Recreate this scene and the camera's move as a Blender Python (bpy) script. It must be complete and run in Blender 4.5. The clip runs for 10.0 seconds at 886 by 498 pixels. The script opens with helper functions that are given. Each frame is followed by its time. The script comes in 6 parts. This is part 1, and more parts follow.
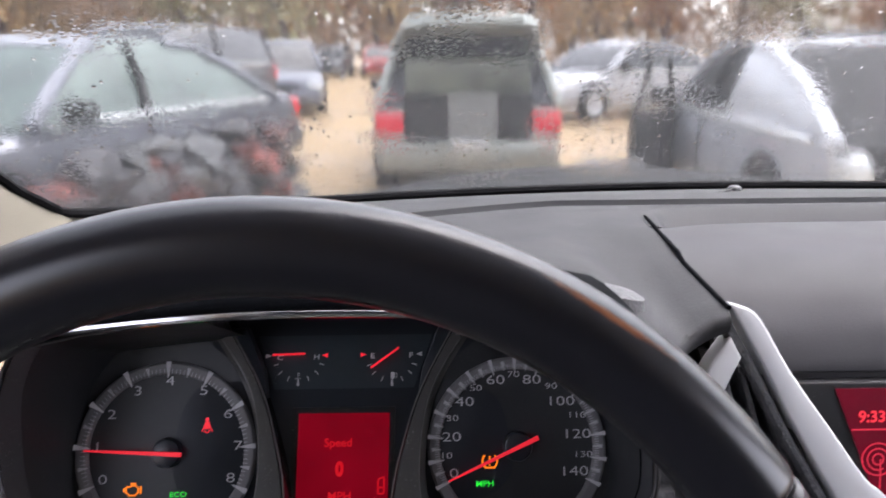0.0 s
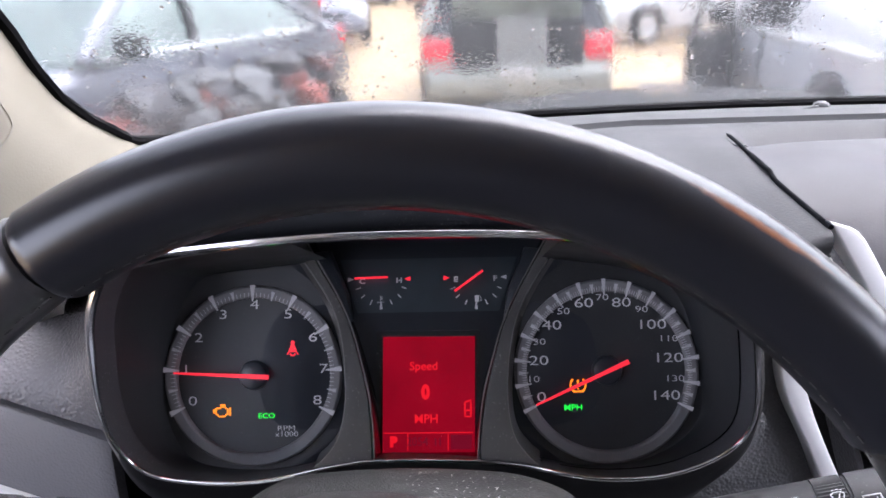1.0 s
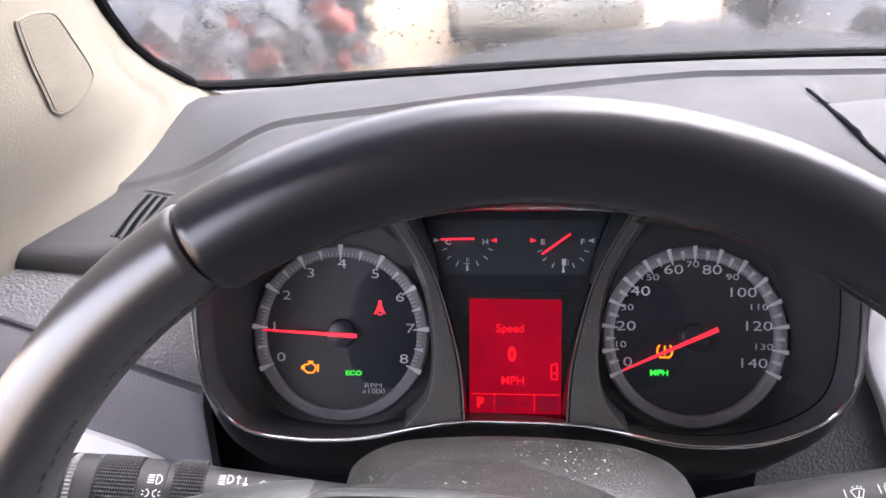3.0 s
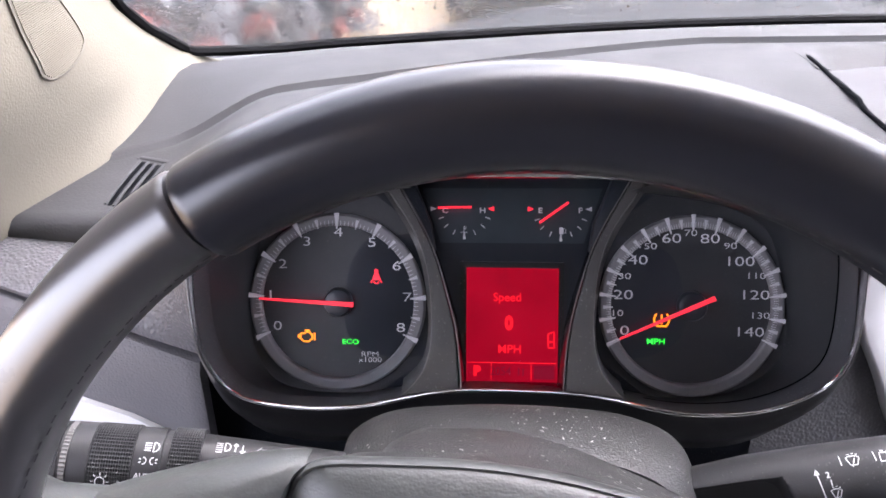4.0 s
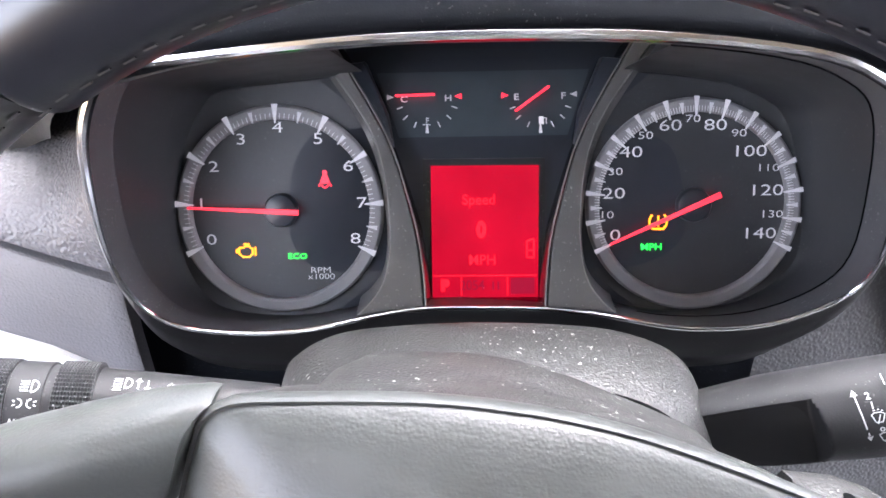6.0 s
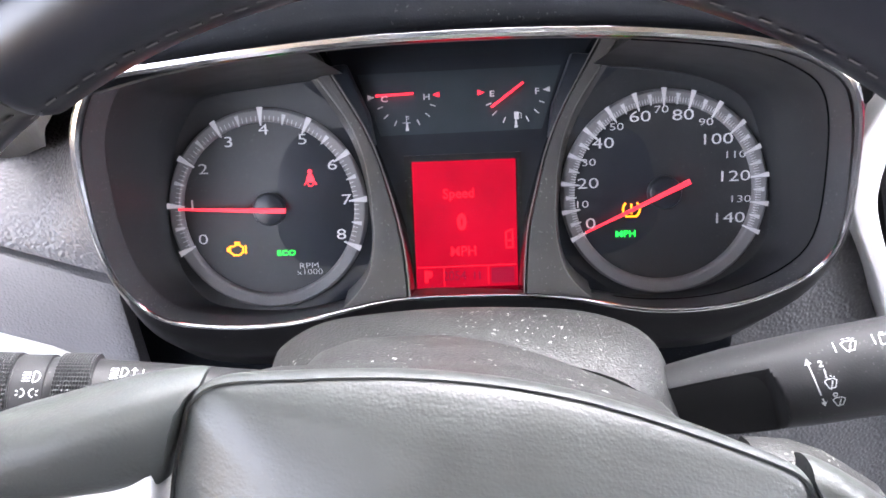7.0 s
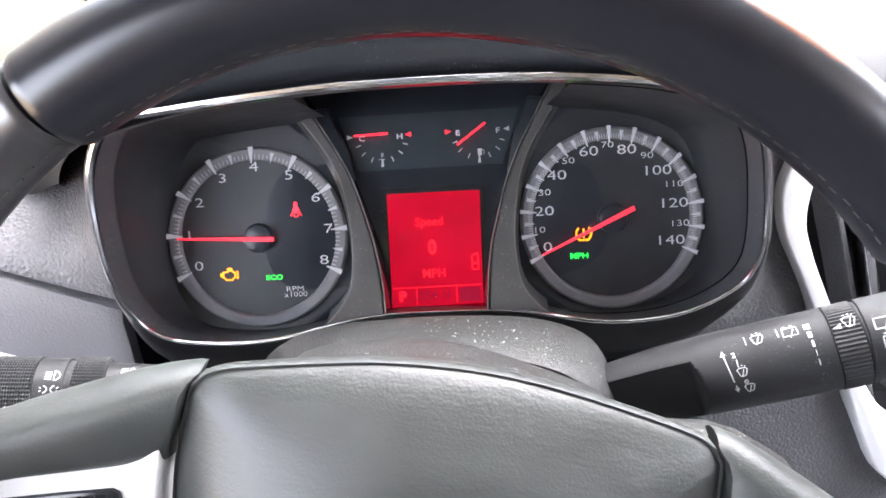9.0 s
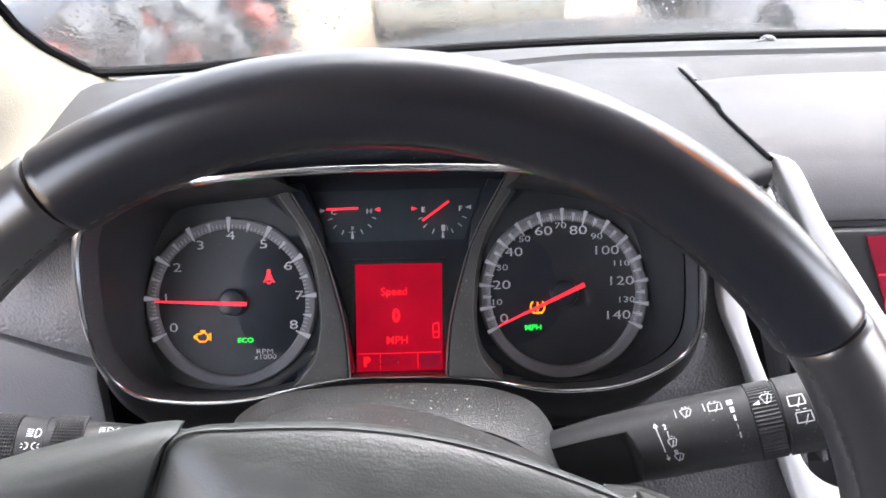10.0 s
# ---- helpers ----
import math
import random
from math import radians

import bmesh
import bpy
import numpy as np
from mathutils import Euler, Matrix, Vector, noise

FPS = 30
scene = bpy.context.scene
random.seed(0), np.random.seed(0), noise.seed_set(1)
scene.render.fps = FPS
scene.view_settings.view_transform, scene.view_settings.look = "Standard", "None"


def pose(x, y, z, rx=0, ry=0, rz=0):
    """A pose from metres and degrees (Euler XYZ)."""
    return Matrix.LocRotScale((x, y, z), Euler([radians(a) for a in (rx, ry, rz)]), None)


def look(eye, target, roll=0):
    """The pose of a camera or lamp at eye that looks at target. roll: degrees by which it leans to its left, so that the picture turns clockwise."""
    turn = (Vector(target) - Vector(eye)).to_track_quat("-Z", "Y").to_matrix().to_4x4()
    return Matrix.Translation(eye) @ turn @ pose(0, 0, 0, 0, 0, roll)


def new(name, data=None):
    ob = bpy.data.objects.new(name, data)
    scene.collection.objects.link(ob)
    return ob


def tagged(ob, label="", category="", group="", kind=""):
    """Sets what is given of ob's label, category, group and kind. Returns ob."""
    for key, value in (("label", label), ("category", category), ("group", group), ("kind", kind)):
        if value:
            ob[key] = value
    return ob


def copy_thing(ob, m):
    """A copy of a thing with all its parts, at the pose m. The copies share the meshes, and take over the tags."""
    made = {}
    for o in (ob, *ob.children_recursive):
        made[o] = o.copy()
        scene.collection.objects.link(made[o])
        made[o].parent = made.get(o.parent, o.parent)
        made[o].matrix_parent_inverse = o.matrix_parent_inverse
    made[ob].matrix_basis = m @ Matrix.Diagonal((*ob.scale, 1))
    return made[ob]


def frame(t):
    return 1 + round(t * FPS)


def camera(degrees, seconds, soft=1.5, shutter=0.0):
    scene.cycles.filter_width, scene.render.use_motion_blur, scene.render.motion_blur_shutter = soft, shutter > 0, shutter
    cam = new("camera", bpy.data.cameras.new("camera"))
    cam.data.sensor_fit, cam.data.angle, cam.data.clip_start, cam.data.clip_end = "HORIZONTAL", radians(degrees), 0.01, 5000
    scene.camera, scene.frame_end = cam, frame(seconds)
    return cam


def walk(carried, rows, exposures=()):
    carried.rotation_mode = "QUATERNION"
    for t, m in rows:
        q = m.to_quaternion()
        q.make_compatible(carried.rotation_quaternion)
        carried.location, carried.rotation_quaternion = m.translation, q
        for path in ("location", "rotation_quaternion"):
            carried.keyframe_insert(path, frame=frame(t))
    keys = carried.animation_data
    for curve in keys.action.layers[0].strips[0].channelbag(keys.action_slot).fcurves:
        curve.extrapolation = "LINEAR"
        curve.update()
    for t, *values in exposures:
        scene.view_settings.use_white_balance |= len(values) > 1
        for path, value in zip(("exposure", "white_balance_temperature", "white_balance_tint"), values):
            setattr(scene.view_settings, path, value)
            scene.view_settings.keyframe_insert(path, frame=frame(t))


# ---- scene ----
# camera and its path
cam = camera(60.53, 10.0, soft=1.6, shutter=0.25)
PATH = [
    (0.0, (0.0500, -0.3893, 1.2997), (0.0901, 1.5443, 0.7903), -0.41),
    (0.5, (0.0336, -0.3797, 1.2912), (-0.0186, 1.5252, 0.6838), -1.66),
    (1.0, (0.0283, -0.3770, 1.2907), (-0.0578, 1.5014, 0.6092), -2.08),
    (1.5, (0.0250, -0.3758, 1.2788), (-0.0928, 1.4921, 0.5737), -2.76),
    (2.0, (0.0166, -0.3739, 1.2783), (-0.1162, 1.4752, 0.5276), -2.74),
    (2.5, (0.0025, -0.3730, 1.3092), (-0.1379, 1.4536, 0.5068), -2.23),
    (3.0, (-0.0104, -0.3699, 1.3071), (-0.1507, 1.4366, 0.4606), -1.67),
    (4.5, (-0.0111, -0.3647, 1.3036), (-0.1292, 1.3768, 0.3273), -1.38),
    (5.0, (-0.0015, -0.3311, 1.2668), (-0.0986, 1.3712, 0.2216), -1.45),
    (6.5, (-0.0058, -0.3182, 1.2637), (-0.0854, 1.3558, 0.1723), -2.73),
    (7.0, (0.0047, -0.3336, 1.2675), (-0.0793, 1.3442, 0.1822), -3.86),
    (7.5, (0.0071, -0.3500, 1.2769), (-0.0794, 1.3373, 0.2065), -4.86),
    (8.0, (0.0130, -0.3613, 1.2670), (-0.0768, 1.3332, 0.2084), -5.53),
    (8.5, (0.0086, -0.3665, 1.2756), (-0.0713, 1.3458, 0.2453), -5.24),
    (9.0, (0.0155, -0.3766, 1.2790), (-0.0359, 1.3642, 0.2955), -4.03),
    (9.5, (0.0139, -0.3941, 1.2904), (0.0074, 1.3834, 0.3736), -2.38),
    (10.0, (0.0202, -0.3993, 1.3008), (0.0530, 1.4078, 0.4443), -1.11),
]
EXPOSURES = [(0, 2.81, 6250, 20), (0.5, 3.15, 6150, 20), (1, 3.42, 6000, 21), (2, 3.78, 5880, 23), (2.5, 3.81, 6350, 23), (3, 3.85, 6300, 24), (4.5, 4.05, 6150, 23), (5, 4.53, 6150, 20), (6.5, 4.88, 6150, 18), (9, 4.69, 6250, 16), (10, 4.11, 6250, 16)]
walk(cam, [(t, look(eye, target, roll)) for t, eye, target, roll in PATH], EXPOSURES)

# daylight: an overcast sky and a wide weak sun
world = bpy.data.worlds.new("world")
scene.world = world
world.use_nodes = True
SUN_UP, SUN_TURN = radians(62), radians(50)
wn = world.node_tree.nodes
sky = wn.new("ShaderNodeTexSky")
sky.sky_type, sky.sun_disc, sky.sun_elevation, sky.sun_rotation = "NISHITA", False, SUN_UP, SUN_TURN
sky.dust_density, sky.ozone_density = 2.5, 1.0
desat = wn.new("ShaderNodeHueSaturation")
desat.inputs["Saturation"].default_value = 0.25
world.node_tree.links.new(sky.outputs[0], desat.inputs["Color"])
world.node_tree.links.new(desat.outputs[0], wn["Background"].inputs[0])
wn["Background"].inputs[1].default_value = 0.15
sun = new("sun", bpy.data.lights.new("sun", "SUN"))
sun.data.energy, sun.data.angle, sun.data.color = 0.5, radians(60), (1.0, 0.98, 0.95)
sun.matrix_world = look((0, 0, 0), (-math.sin(SUN_TURN) * math.cos(SUN_UP), -math.cos(SUN_TURN) * math.cos(SUN_UP), -math.sin(SUN_UP)))


# ---- materials ----
def nodes_of(name):
    m = bpy.data.materials.new(name)
    m.use_nodes = True
    return m, m.node_tree.nodes, m.node_tree.links, m.node_tree.nodes["Principled BSDF"]


def mat(name, color, rough=0.5, metal=0.0, var=0.12, scale=60.0, grain=0.0, grain_scale=900.0, specks=0.0, speck_scale=700.0,
        rough_var=0.1, coat=0.0, glow=0.0, spread=0.0, spec=0.5, coat_rough=0.14, wrinkle=0.0):
    """A surface with large stains and fine grain; grain: depth of a leather-like relief in metres; specks: dust."""
    m, n, l, p = nodes_of(name)
    co = n.new("ShaderNodeTexCoord")
    no = n.new("ShaderNodeTexNoise")
    no.inputs["Scale"].default_value, no.inputs["Detail"].default_value = scale, 5.0
    l.new(co.outputs["Object"], no.inputs["Vector"])
    ramp = n.new("ShaderNodeMapRange")
    ramp.inputs["From Min"].default_value, ramp.inputs["From Max"].default_value = 0.3, 0.7
    ramp.inputs["To Min"].default_value, ramp.inputs["To Max"].default_value = 1 - var, 1 + var
    l.new(no.outputs["Fac"], ramp.inputs["Value"])
    mul = n.new("ShaderNodeMix")
    mul.data_type, mul.blend_type = "RGBA", "MULTIPLY"
    mul.inputs["Factor"].default_value = 1.0
    mul.inputs["A"].default_value = (*color, 1)
    l.new(ramp.outputs["Result"], mul.inputs["B"])
    col = mul.outputs["Result"]
    if spread:
        info = n.new("ShaderNodeObjectInfo")
        r2 = n.new("ShaderNodeMapRange")
        r2.inputs["To Min"].default_value, r2.inputs["To Max"].default_value = 1 - spread, 1 + spread
        l.new(info.outputs["Random"], r2.inputs["Value"])
        m2 = n.new("ShaderNodeMix")
        m2.data_type, m2.blend_type = "RGBA", "MULTIPLY"
        m2.inputs["Factor"].default_value = 1.0
        l.new(col, m2.inputs["A"])
        l.new(r2.outputs["Result"], m2.inputs["B"])
        col = m2.outputs["Result"]
    if specks:
        ns = n.new("ShaderNodeTexNoise")
        ns.inputs["Scale"].default_value, ns.inputs["Detail"].default_value = speck_scale, 2.0
        l.new(co.outputs["Object"], ns.inputs["Vector"])
        big = n.new("ShaderNodeTexNoise")
        big.inputs["Scale"].default_value = 45.0
        l.new(co.outputs["Object"], big.inputs["Vector"])
        th = n.new("ShaderNodeMapRange")
        th.inputs["From Min"].default_value, th.inputs["From Max"].default_value = 0.655, 0.70
        l.new(ns.outputs["Fac"], th.inputs["Value"])
        bt = n.new("ShaderNodeMapRange")
        bt.inputs["From Min"].default_value, bt.inputs["From Max"].default_value = 0.4, 0.7
        bt.inputs["To Max"].default_value = specks
        l.new(big.outputs["Fac"], bt.inputs["Value"])
        mm = n.new("ShaderNodeMath")
        mm.operation = "MULTIPLY"
        l.new(th.outputs["Result"], mm.inputs[0])
        l.new(bt.outputs["Result"], mm.inputs[1])
        m3 = n.new("ShaderNodeMix")
        m3.data_type = "RGBA"
        l.new(mm.outputs[0], m3.inputs["Factor"])
        l.new(col, m3.inputs["A"])
        m3.inputs["B"].default_value = (0.55, 0.55, 0.52, 1)
        col = m3.outputs["Result"]
    l.new(col, p.inputs["Base Color"])
    rr = n.new("ShaderNodeMapRange")
    rr.inputs["From Min"].default_value, rr.inputs["From Max"].default_value = 0.3, 0.7
    rr.inputs["To Min"].default_value, rr.inputs["To Max"].default_value = max(0.02, rough - rough_var * rough), min(1, rough + rough_var * rough)
    l.new(no.outputs["Fac"], rr.inputs["Value"])
    l.new(rr.outputs["Result"], p.inputs["Roughness"])
    p.inputs["Metallic"].default_value = metal
    p.inputs["Coat Weight"].default_value, p.inputs["Coat Roughness"].default_value = coat, coat_rough
    p.inputs["Specular IOR Level"].default_value = spec
    if grain:
        v = n.new("ShaderNodeTexVoronoi")
        v.feature = "SMOOTH_F1"
        v.inputs["Scale"].default_value = grain_scale
        l.new(co.outputs["Object"], v.inputs["Vector"])
        b = n.new("ShaderNodeBump")
        b.inputs["Distance"].default_value, b.inputs["Strength"].default_value = grain, 0.8
        l.new(v.outputs["Distance"], b.inputs["Height"])
        b.invert = True
        l.new(b.outputs["Normal"], p.inputs["Normal"])
        if wrinkle:
            mp = n.new("ShaderNodeMapping")
            mp.inputs["Scale"].default_value = (90.0, 420.0, 420.0)
            l.new(co.outputs["Object"], mp.inputs["Vector"])
            wn_ = n.new("ShaderNodeTexNoise")
            wn_.inputs["Scale"].default_value, wn_.inputs["Detail"].default_value = 1.0, 4.0
            l.new(mp.outputs["Vector"], wn_.inputs["Vector"])
            wb = n.new("ShaderNodeBump")
            wb.inputs["Distance"].default_value, wb.inputs["Strength"].default_value = wrinkle, 0.8
            l.new(wn_.outputs["Fac"], wb.inputs["Height"])
            l.new(wb.outputs["Normal"], b.inputs["Normal"])
    if glow:
        l.new(col, p.inputs["Emission Color"])
        p.inputs["Emission Strength"].default_value = glow
    return m


LEATHER = mat("leather", (0.0095, 0.0105, 0.0155), 0.30, var=0.06, scale=8, grain=0.00002, grain_scale=1300, rough_var=0.06, coat=0.85, coat_rough=0.27, spec=0.1)
LEATHER.node_tree.nodes["Principled BSDF"].inputs["Coat IOR"].default_value = 1.6


def tan_streak(m, centre, turn, size, color):
    """A long patch of another colour in the leather, with a ragged edge."""
    n, l, p = m.node_tree.nodes, m.node_tree.links, m.node_tree.nodes["Principled BSDF"]
    co, mp = n.new("ShaderNodeTexCoord"), n.new("ShaderNodeMapping")
    mp.vector_type = "TEXTURE"
    mp.inputs["Location"].default_value, mp.inputs["Rotation"].default_value, mp.inputs["Scale"].default_value = centre, (0, 0, radians(turn)), size
    l.new(co.outputs["Object"], mp.inputs["Vector"])
    far = n.new("ShaderNodeVectorMath")
    far.operation = "LENGTH"
    l.new(mp.outputs["Vector"], far.inputs[0])
    no = n.new("ShaderNodeTexNoise")
    no.inputs["Scale"].default_value = 260.0
    l.new(co.outputs["Object"], no.inputs["Vector"])
    add = n.new("ShaderNodeMath")
    add.operation = "MULTIPLY_ADD"
    l.new(no.outputs["Fac"], add.inputs[0])
    add.inputs[1].default_value = 0.5
    l.new(far.outputs["Value"], add.inputs[2])
    fall = n.new("ShaderNodeMapRange")
    fall.interpolation_type = "SMOOTHSTEP"
    fall.inputs["From Min"].default_value, fall.inputs["From Max"].default_value = 0.45, 1.35
    fall.inputs["To Min"].default_value, fall.inputs["To Max"].default_value = 0.85, 0.0
    l.new(add.outputs[0], fall.inputs["Value"])
    mx = n.new("ShaderNodeMix")
    mx.data_type = "RGBA"
    old = p.inputs["Base Color"].links[0].from_socket
    l.new(fall.outputs["Result"], mx.inputs["Factor"])
    l.new(old, mx.inputs["A"])
    mx.inputs["B"].default_value = (*color, 1)
    l.new(mx.outputs["Result"], p.inputs["Base Color"])


tan_streak(LEATHER, (0.0665, 0.1692, 0.0128), -21.5, (0.025, 0.0015, 0.0034), (0.20, 0.060, 0.012))
LEATHER_WORN = mat("leather_worn", (0.020, 0.0195, 0.022), 0.34, var=0.2, scale=30, grain=0.00006, grain_scale=900, rough_var=0.2, coat=1.0, coat_rough=0.32, spec=0.1)
LEATHER_WORN.node_tree.nodes["Principled BSDF"].inputs["Coat IOR"].default_value = 1.9
AIRBAG = mat("airbag_vinyl", (0.037, 0.040, 0.038), 0.40, wrinkle=0.00016, var=0.16, scale=28, grain=0.00009, grain_scale=1100, rough_var=0.15, specks=0.03)
STITCH = mat("thread", (0.055, 0.055, 0.058), 0.8)
DASH = mat("dash_vinyl", (0.037, 0.0375, 0.039), 0.62, var=0.06, scale=18, grain=0.00018, grain_scale=650, spec=0.25)
PAD = mat("pad_vinyl", (0.041, 0.040, 0.043), 0.55, var=0.04, scale=12, grain=0.00006, grain_scale=900, spec=0.25)
DASH_DARK = mat("dash_vinyl_dark", (0.075, 0.075, 0.078), 0.46, var=0.12, scale=25, grain=0.0010, grain_scale=520, specks=0.1)
PANEL = mat("moulded_panel", (0.115, 0.112, 0.118), 0.55, var=0.05, scale=20, grain=0.0004, grain_scale=750)
TEXTURED = mat("textured_panel", (0.10, 0.098, 0.105), 0.45, var=0.08, scale=20, grain=0.0012, grain_scale=560)
BLACK_PLASTIC = mat("black_plastic", (0.014, 0.014, 0.015), 0.42, var=0.15, scale=80, specks=0.25)
COLUMN_PLASTIC = mat("dusty_plastic", (0.017, 0.017, 0.0165), 0.52, var=0.25, scale=55, grain=0.00035, grain_scale=1100, specks=1.0, speck_scale=520)
STALK_PLASTIC = mat("stalk_plastic", (0.018, 0.018, 0.019), 0.46, var=0.12, scale=90, grain=0.00004, grain_scale=1800, specks=0.12, speck_scale=900, spec=0.3)
SATIN_DUSTY = mat("satin_dusty_plastic", (0.060, 0.062, 0.068), 0.42, var=0.15, scale=50, grain=0.00005, grain_scale=2000, specks=0.35, speck_scale=800)
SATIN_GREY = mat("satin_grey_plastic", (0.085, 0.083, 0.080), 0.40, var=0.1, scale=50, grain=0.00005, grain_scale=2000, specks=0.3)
SATIN_DOME = mat("sensor_plastic", (0.022, 0.022, 0.023), 0.25, var=0.1, scale=90)
# lighter tone that paints the highlight along the web lips
LIP_HIGHLIGHT = mat("lip_highlight", (0.16, 0.155, 0.15), 0.35, var=0.1, scale=50)
GLOSS_BLACK = mat("gloss_black", (0.010, 0.010, 0.011), 0.16, var=0.1, scale=60, specks=0.1)
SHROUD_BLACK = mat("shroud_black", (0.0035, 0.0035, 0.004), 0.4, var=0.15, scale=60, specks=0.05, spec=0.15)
# stem's black made darker, for shade on the down-facing flat
GRIP = mat("shaded_grip_plastic", (0.015, 0.015, 0.016), 0.42, var=0.1, scale=90)
STALK_PRINT = mat("stalk_print", (0.50, 0.50, 0.50), 0.6, var=0.08, scale=400)
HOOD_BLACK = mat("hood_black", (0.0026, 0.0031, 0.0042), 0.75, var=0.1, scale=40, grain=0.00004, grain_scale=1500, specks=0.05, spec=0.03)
DIAL_FACE = mat("dial_face", (0.017, 0.021, 0.029), 0.35, var=0.08, scale=30)
DISH_SATIN = mat("dish_satin", (0.0275, 0.0295, 0.033), 0.42, var=0.1, scale=60, specks=0.08)
RING = mat("dial_ring", (0.19, 0.19, 0.20), 0.5, 0.0, var=0.06, scale=60)
CHROME = mat("chrome", (0.58, 0.58, 0.59), 0.14, 1.0, var=0.03, scale=40, rough_var=0.5)
SILVER = mat("silver_paint", (0.64, 0.64, 0.645), 0.36, 0.0, var=0.03, scale=30)
WHITE_PRINT = mat("white_print", (0.58, 0.58, 0.60), 0.6, glow=0.012, var=0.03)
TICK_PRINT = mat("tick_print", (0.5, 0.5, 0.53), 0.6, glow=0.012, var=0.03)
GREY_PRINT = mat("grey_print", (0.7, 0.7, 0.72), 0.6, var=0.03)
RED_GLOW = mat("lit_red", (0.80, 0.022, 0.036), 0.5, glow=0.105, var=0.04)
AMBER_GLOW = mat("lit_amber", (0.85, 0.20, 0.003), 0.6, glow=0.18, var=0.04)
GREEN_GLOW = mat("lit_green", (0.004, 0.60, 0.03), 0.6, glow=0.2, var=0.04)
LCD_RED = mat("lcd_backlight", (0.10, 0.0007, 0.0042), 0.6, glow=0.235, var=0.14, scale=35, spec=0.05)
LCD_INK = mat("lcd_ink", (0.17, 0.0016, 0.0034), 0.6, glow=0.5, var=0.03, spec=0.2)
LCD_DIM = mat("lcd_dim", (0.05, 0.0006, 0.004), 0.4, glow=0.3, var=0.1, spec=0.2)
BEIGE = mat("beige_trim", (0.18, 0.166, 0.130), 0.7, var=0.04, scale=14, grain=0.0002, grain_scale=700, spec=0.2)
BEIGE_MESH = mat("beige_mesh", (0.155, 0.143, 0.112), 0.8, var=0.05, grain=0.0002, grain_scale=500)
FRIT = mat("black_frit", (0.003, 0.003, 0.0035), 0.8, var=0.1, spec=0.1)
HEADLINER = mat("headliner", (0.52, 0.52, 0.52), 0.9, var=0.05, scale=30, grain=0.0004, grain_scale=900)
CABIN = mat("cabin_cloth", (0.10, 0.10, 0.104), 0.9, var=0.15, scale=20)
RUBBER = mat("rubber", (0.02, 0.02, 0.021), 0.7, var=0.15)

# ---- shape tools ----
DIAL = Matrix.Translation((0, 0, 1.08)) @ Matrix(((1, 0, 0, 0), (0, math.sin(radians(24)), -math.cos(radians(24)), 0),
                                                  (0, math.cos(radians(24)), math.sin(radians(24)), 0), (0, 0, 0, 1)))


def thing(name, m, label, category, group="", kind=""):
    ob = new(name)
    ob.matrix_basis = m
    ob.empty_display_size = 0.05
    return tagged(ob, label, category, group, kind)


def part(name, bm, material, parent=None, label="", smooth=True, m=None, sharp=35):
    """Links a bmesh as one mesh object under a thing or a part."""
    me = bpy.data.meshes.new(name)
    if isinstance(bm, bpy.types.Mesh):
        bpy.data.meshes.remove(me)
        me = bm
    else:
        bmesh.ops.recalc_face_normals(bm, faces=bm.faces)
        bm.to_mesh(me)
        bm.free()
    me.materials.clear()
    me.materials.append(material)
    ob = new(name, me)
    if parent:
        ob.parent = parent
    if m is not None:
        ob.matrix_basis = m
    if smooth:
        me.shade_smooth()
        me.set_sharp_from_angle(angle=radians(sharp))
    return tagged(ob, label)


def loft(rings, closed=True, cap=True):
    bm = bmesh.new()
    rows = [[bm.verts.new(p) for p in r] for r in rings]
    k = len(rows[0])
    for a, b in zip(rows, rows[1:]):
        for i in range(k if closed else k - 1):
            j = (i + 1) % k
            bm.faces.new((a[i], a[j], b[j], b[i]))
    if cap and closed:
        bm.faces.new(rows[0])
        bm.faces.new(rows[-1][::-1])
    return bm


def solid(rings, thick, direction):
    """An open surface from rows of points, given thickness towards a direction."""
    d = Vector(direction).normalized() * thick
    loops = []
    for r in rings:
        pts = [Vector(p) for p in r]
        loops.append(pts + [p + d for p in reversed(pts)])
    return loft(loops)


def prism(outline, z0, z1, bevel=0.0, segments=2):
    bm = bmesh.new()
    f = bm.faces.new([bm.verts.new((x, y, z0)) for x, y in outline])
    r = bmesh.ops.extrude_face_region(bm, geom=[f])
    bmesh.ops.translate(bm, verts=[v for v in r["geom"] if isinstance(v, bmesh.types.BMVert)], vec=(0, 0, z1 - z0))
    if bevel:
        top = [e for e in bm.edges if all(abs(v.co.z - z1) < 1e-7 for v in e.verts)]
        bmesh.ops.bevel(bm, geom=top, offset=bevel, segments=segments, affect="EDGES", profile=0.5)
    return bm


def box(x0, x1, y0, y1, z0, z1, bevel=0.0, segments=2):
    bm = prism([(x0, y0), (x1, y0), (x1, y1), (x0, y1)], z0, z1)
    if bevel:
        bmesh.ops.bevel(bm, geom=bm.edges[:], offset=bevel, segments=segments, affect="EDGES", profile=0.5)
    return bm


def rounded(x0, x1, y0, y1, r, k=5):
    pts = []
    for cx, cy, a0 in ((x1 - r, y1 - r, 0), (x0 + r, y1 - r, 90), (x0 + r, y0 + r, 180), (x1 - r, y0 + r, 270)):
        pts += [(cx + r * math.cos(radians(a0 + 90 * i / k)), cy + r * math.sin(radians(a0 + 90 * i / k))) for i in range(k + 1)]
    return pts


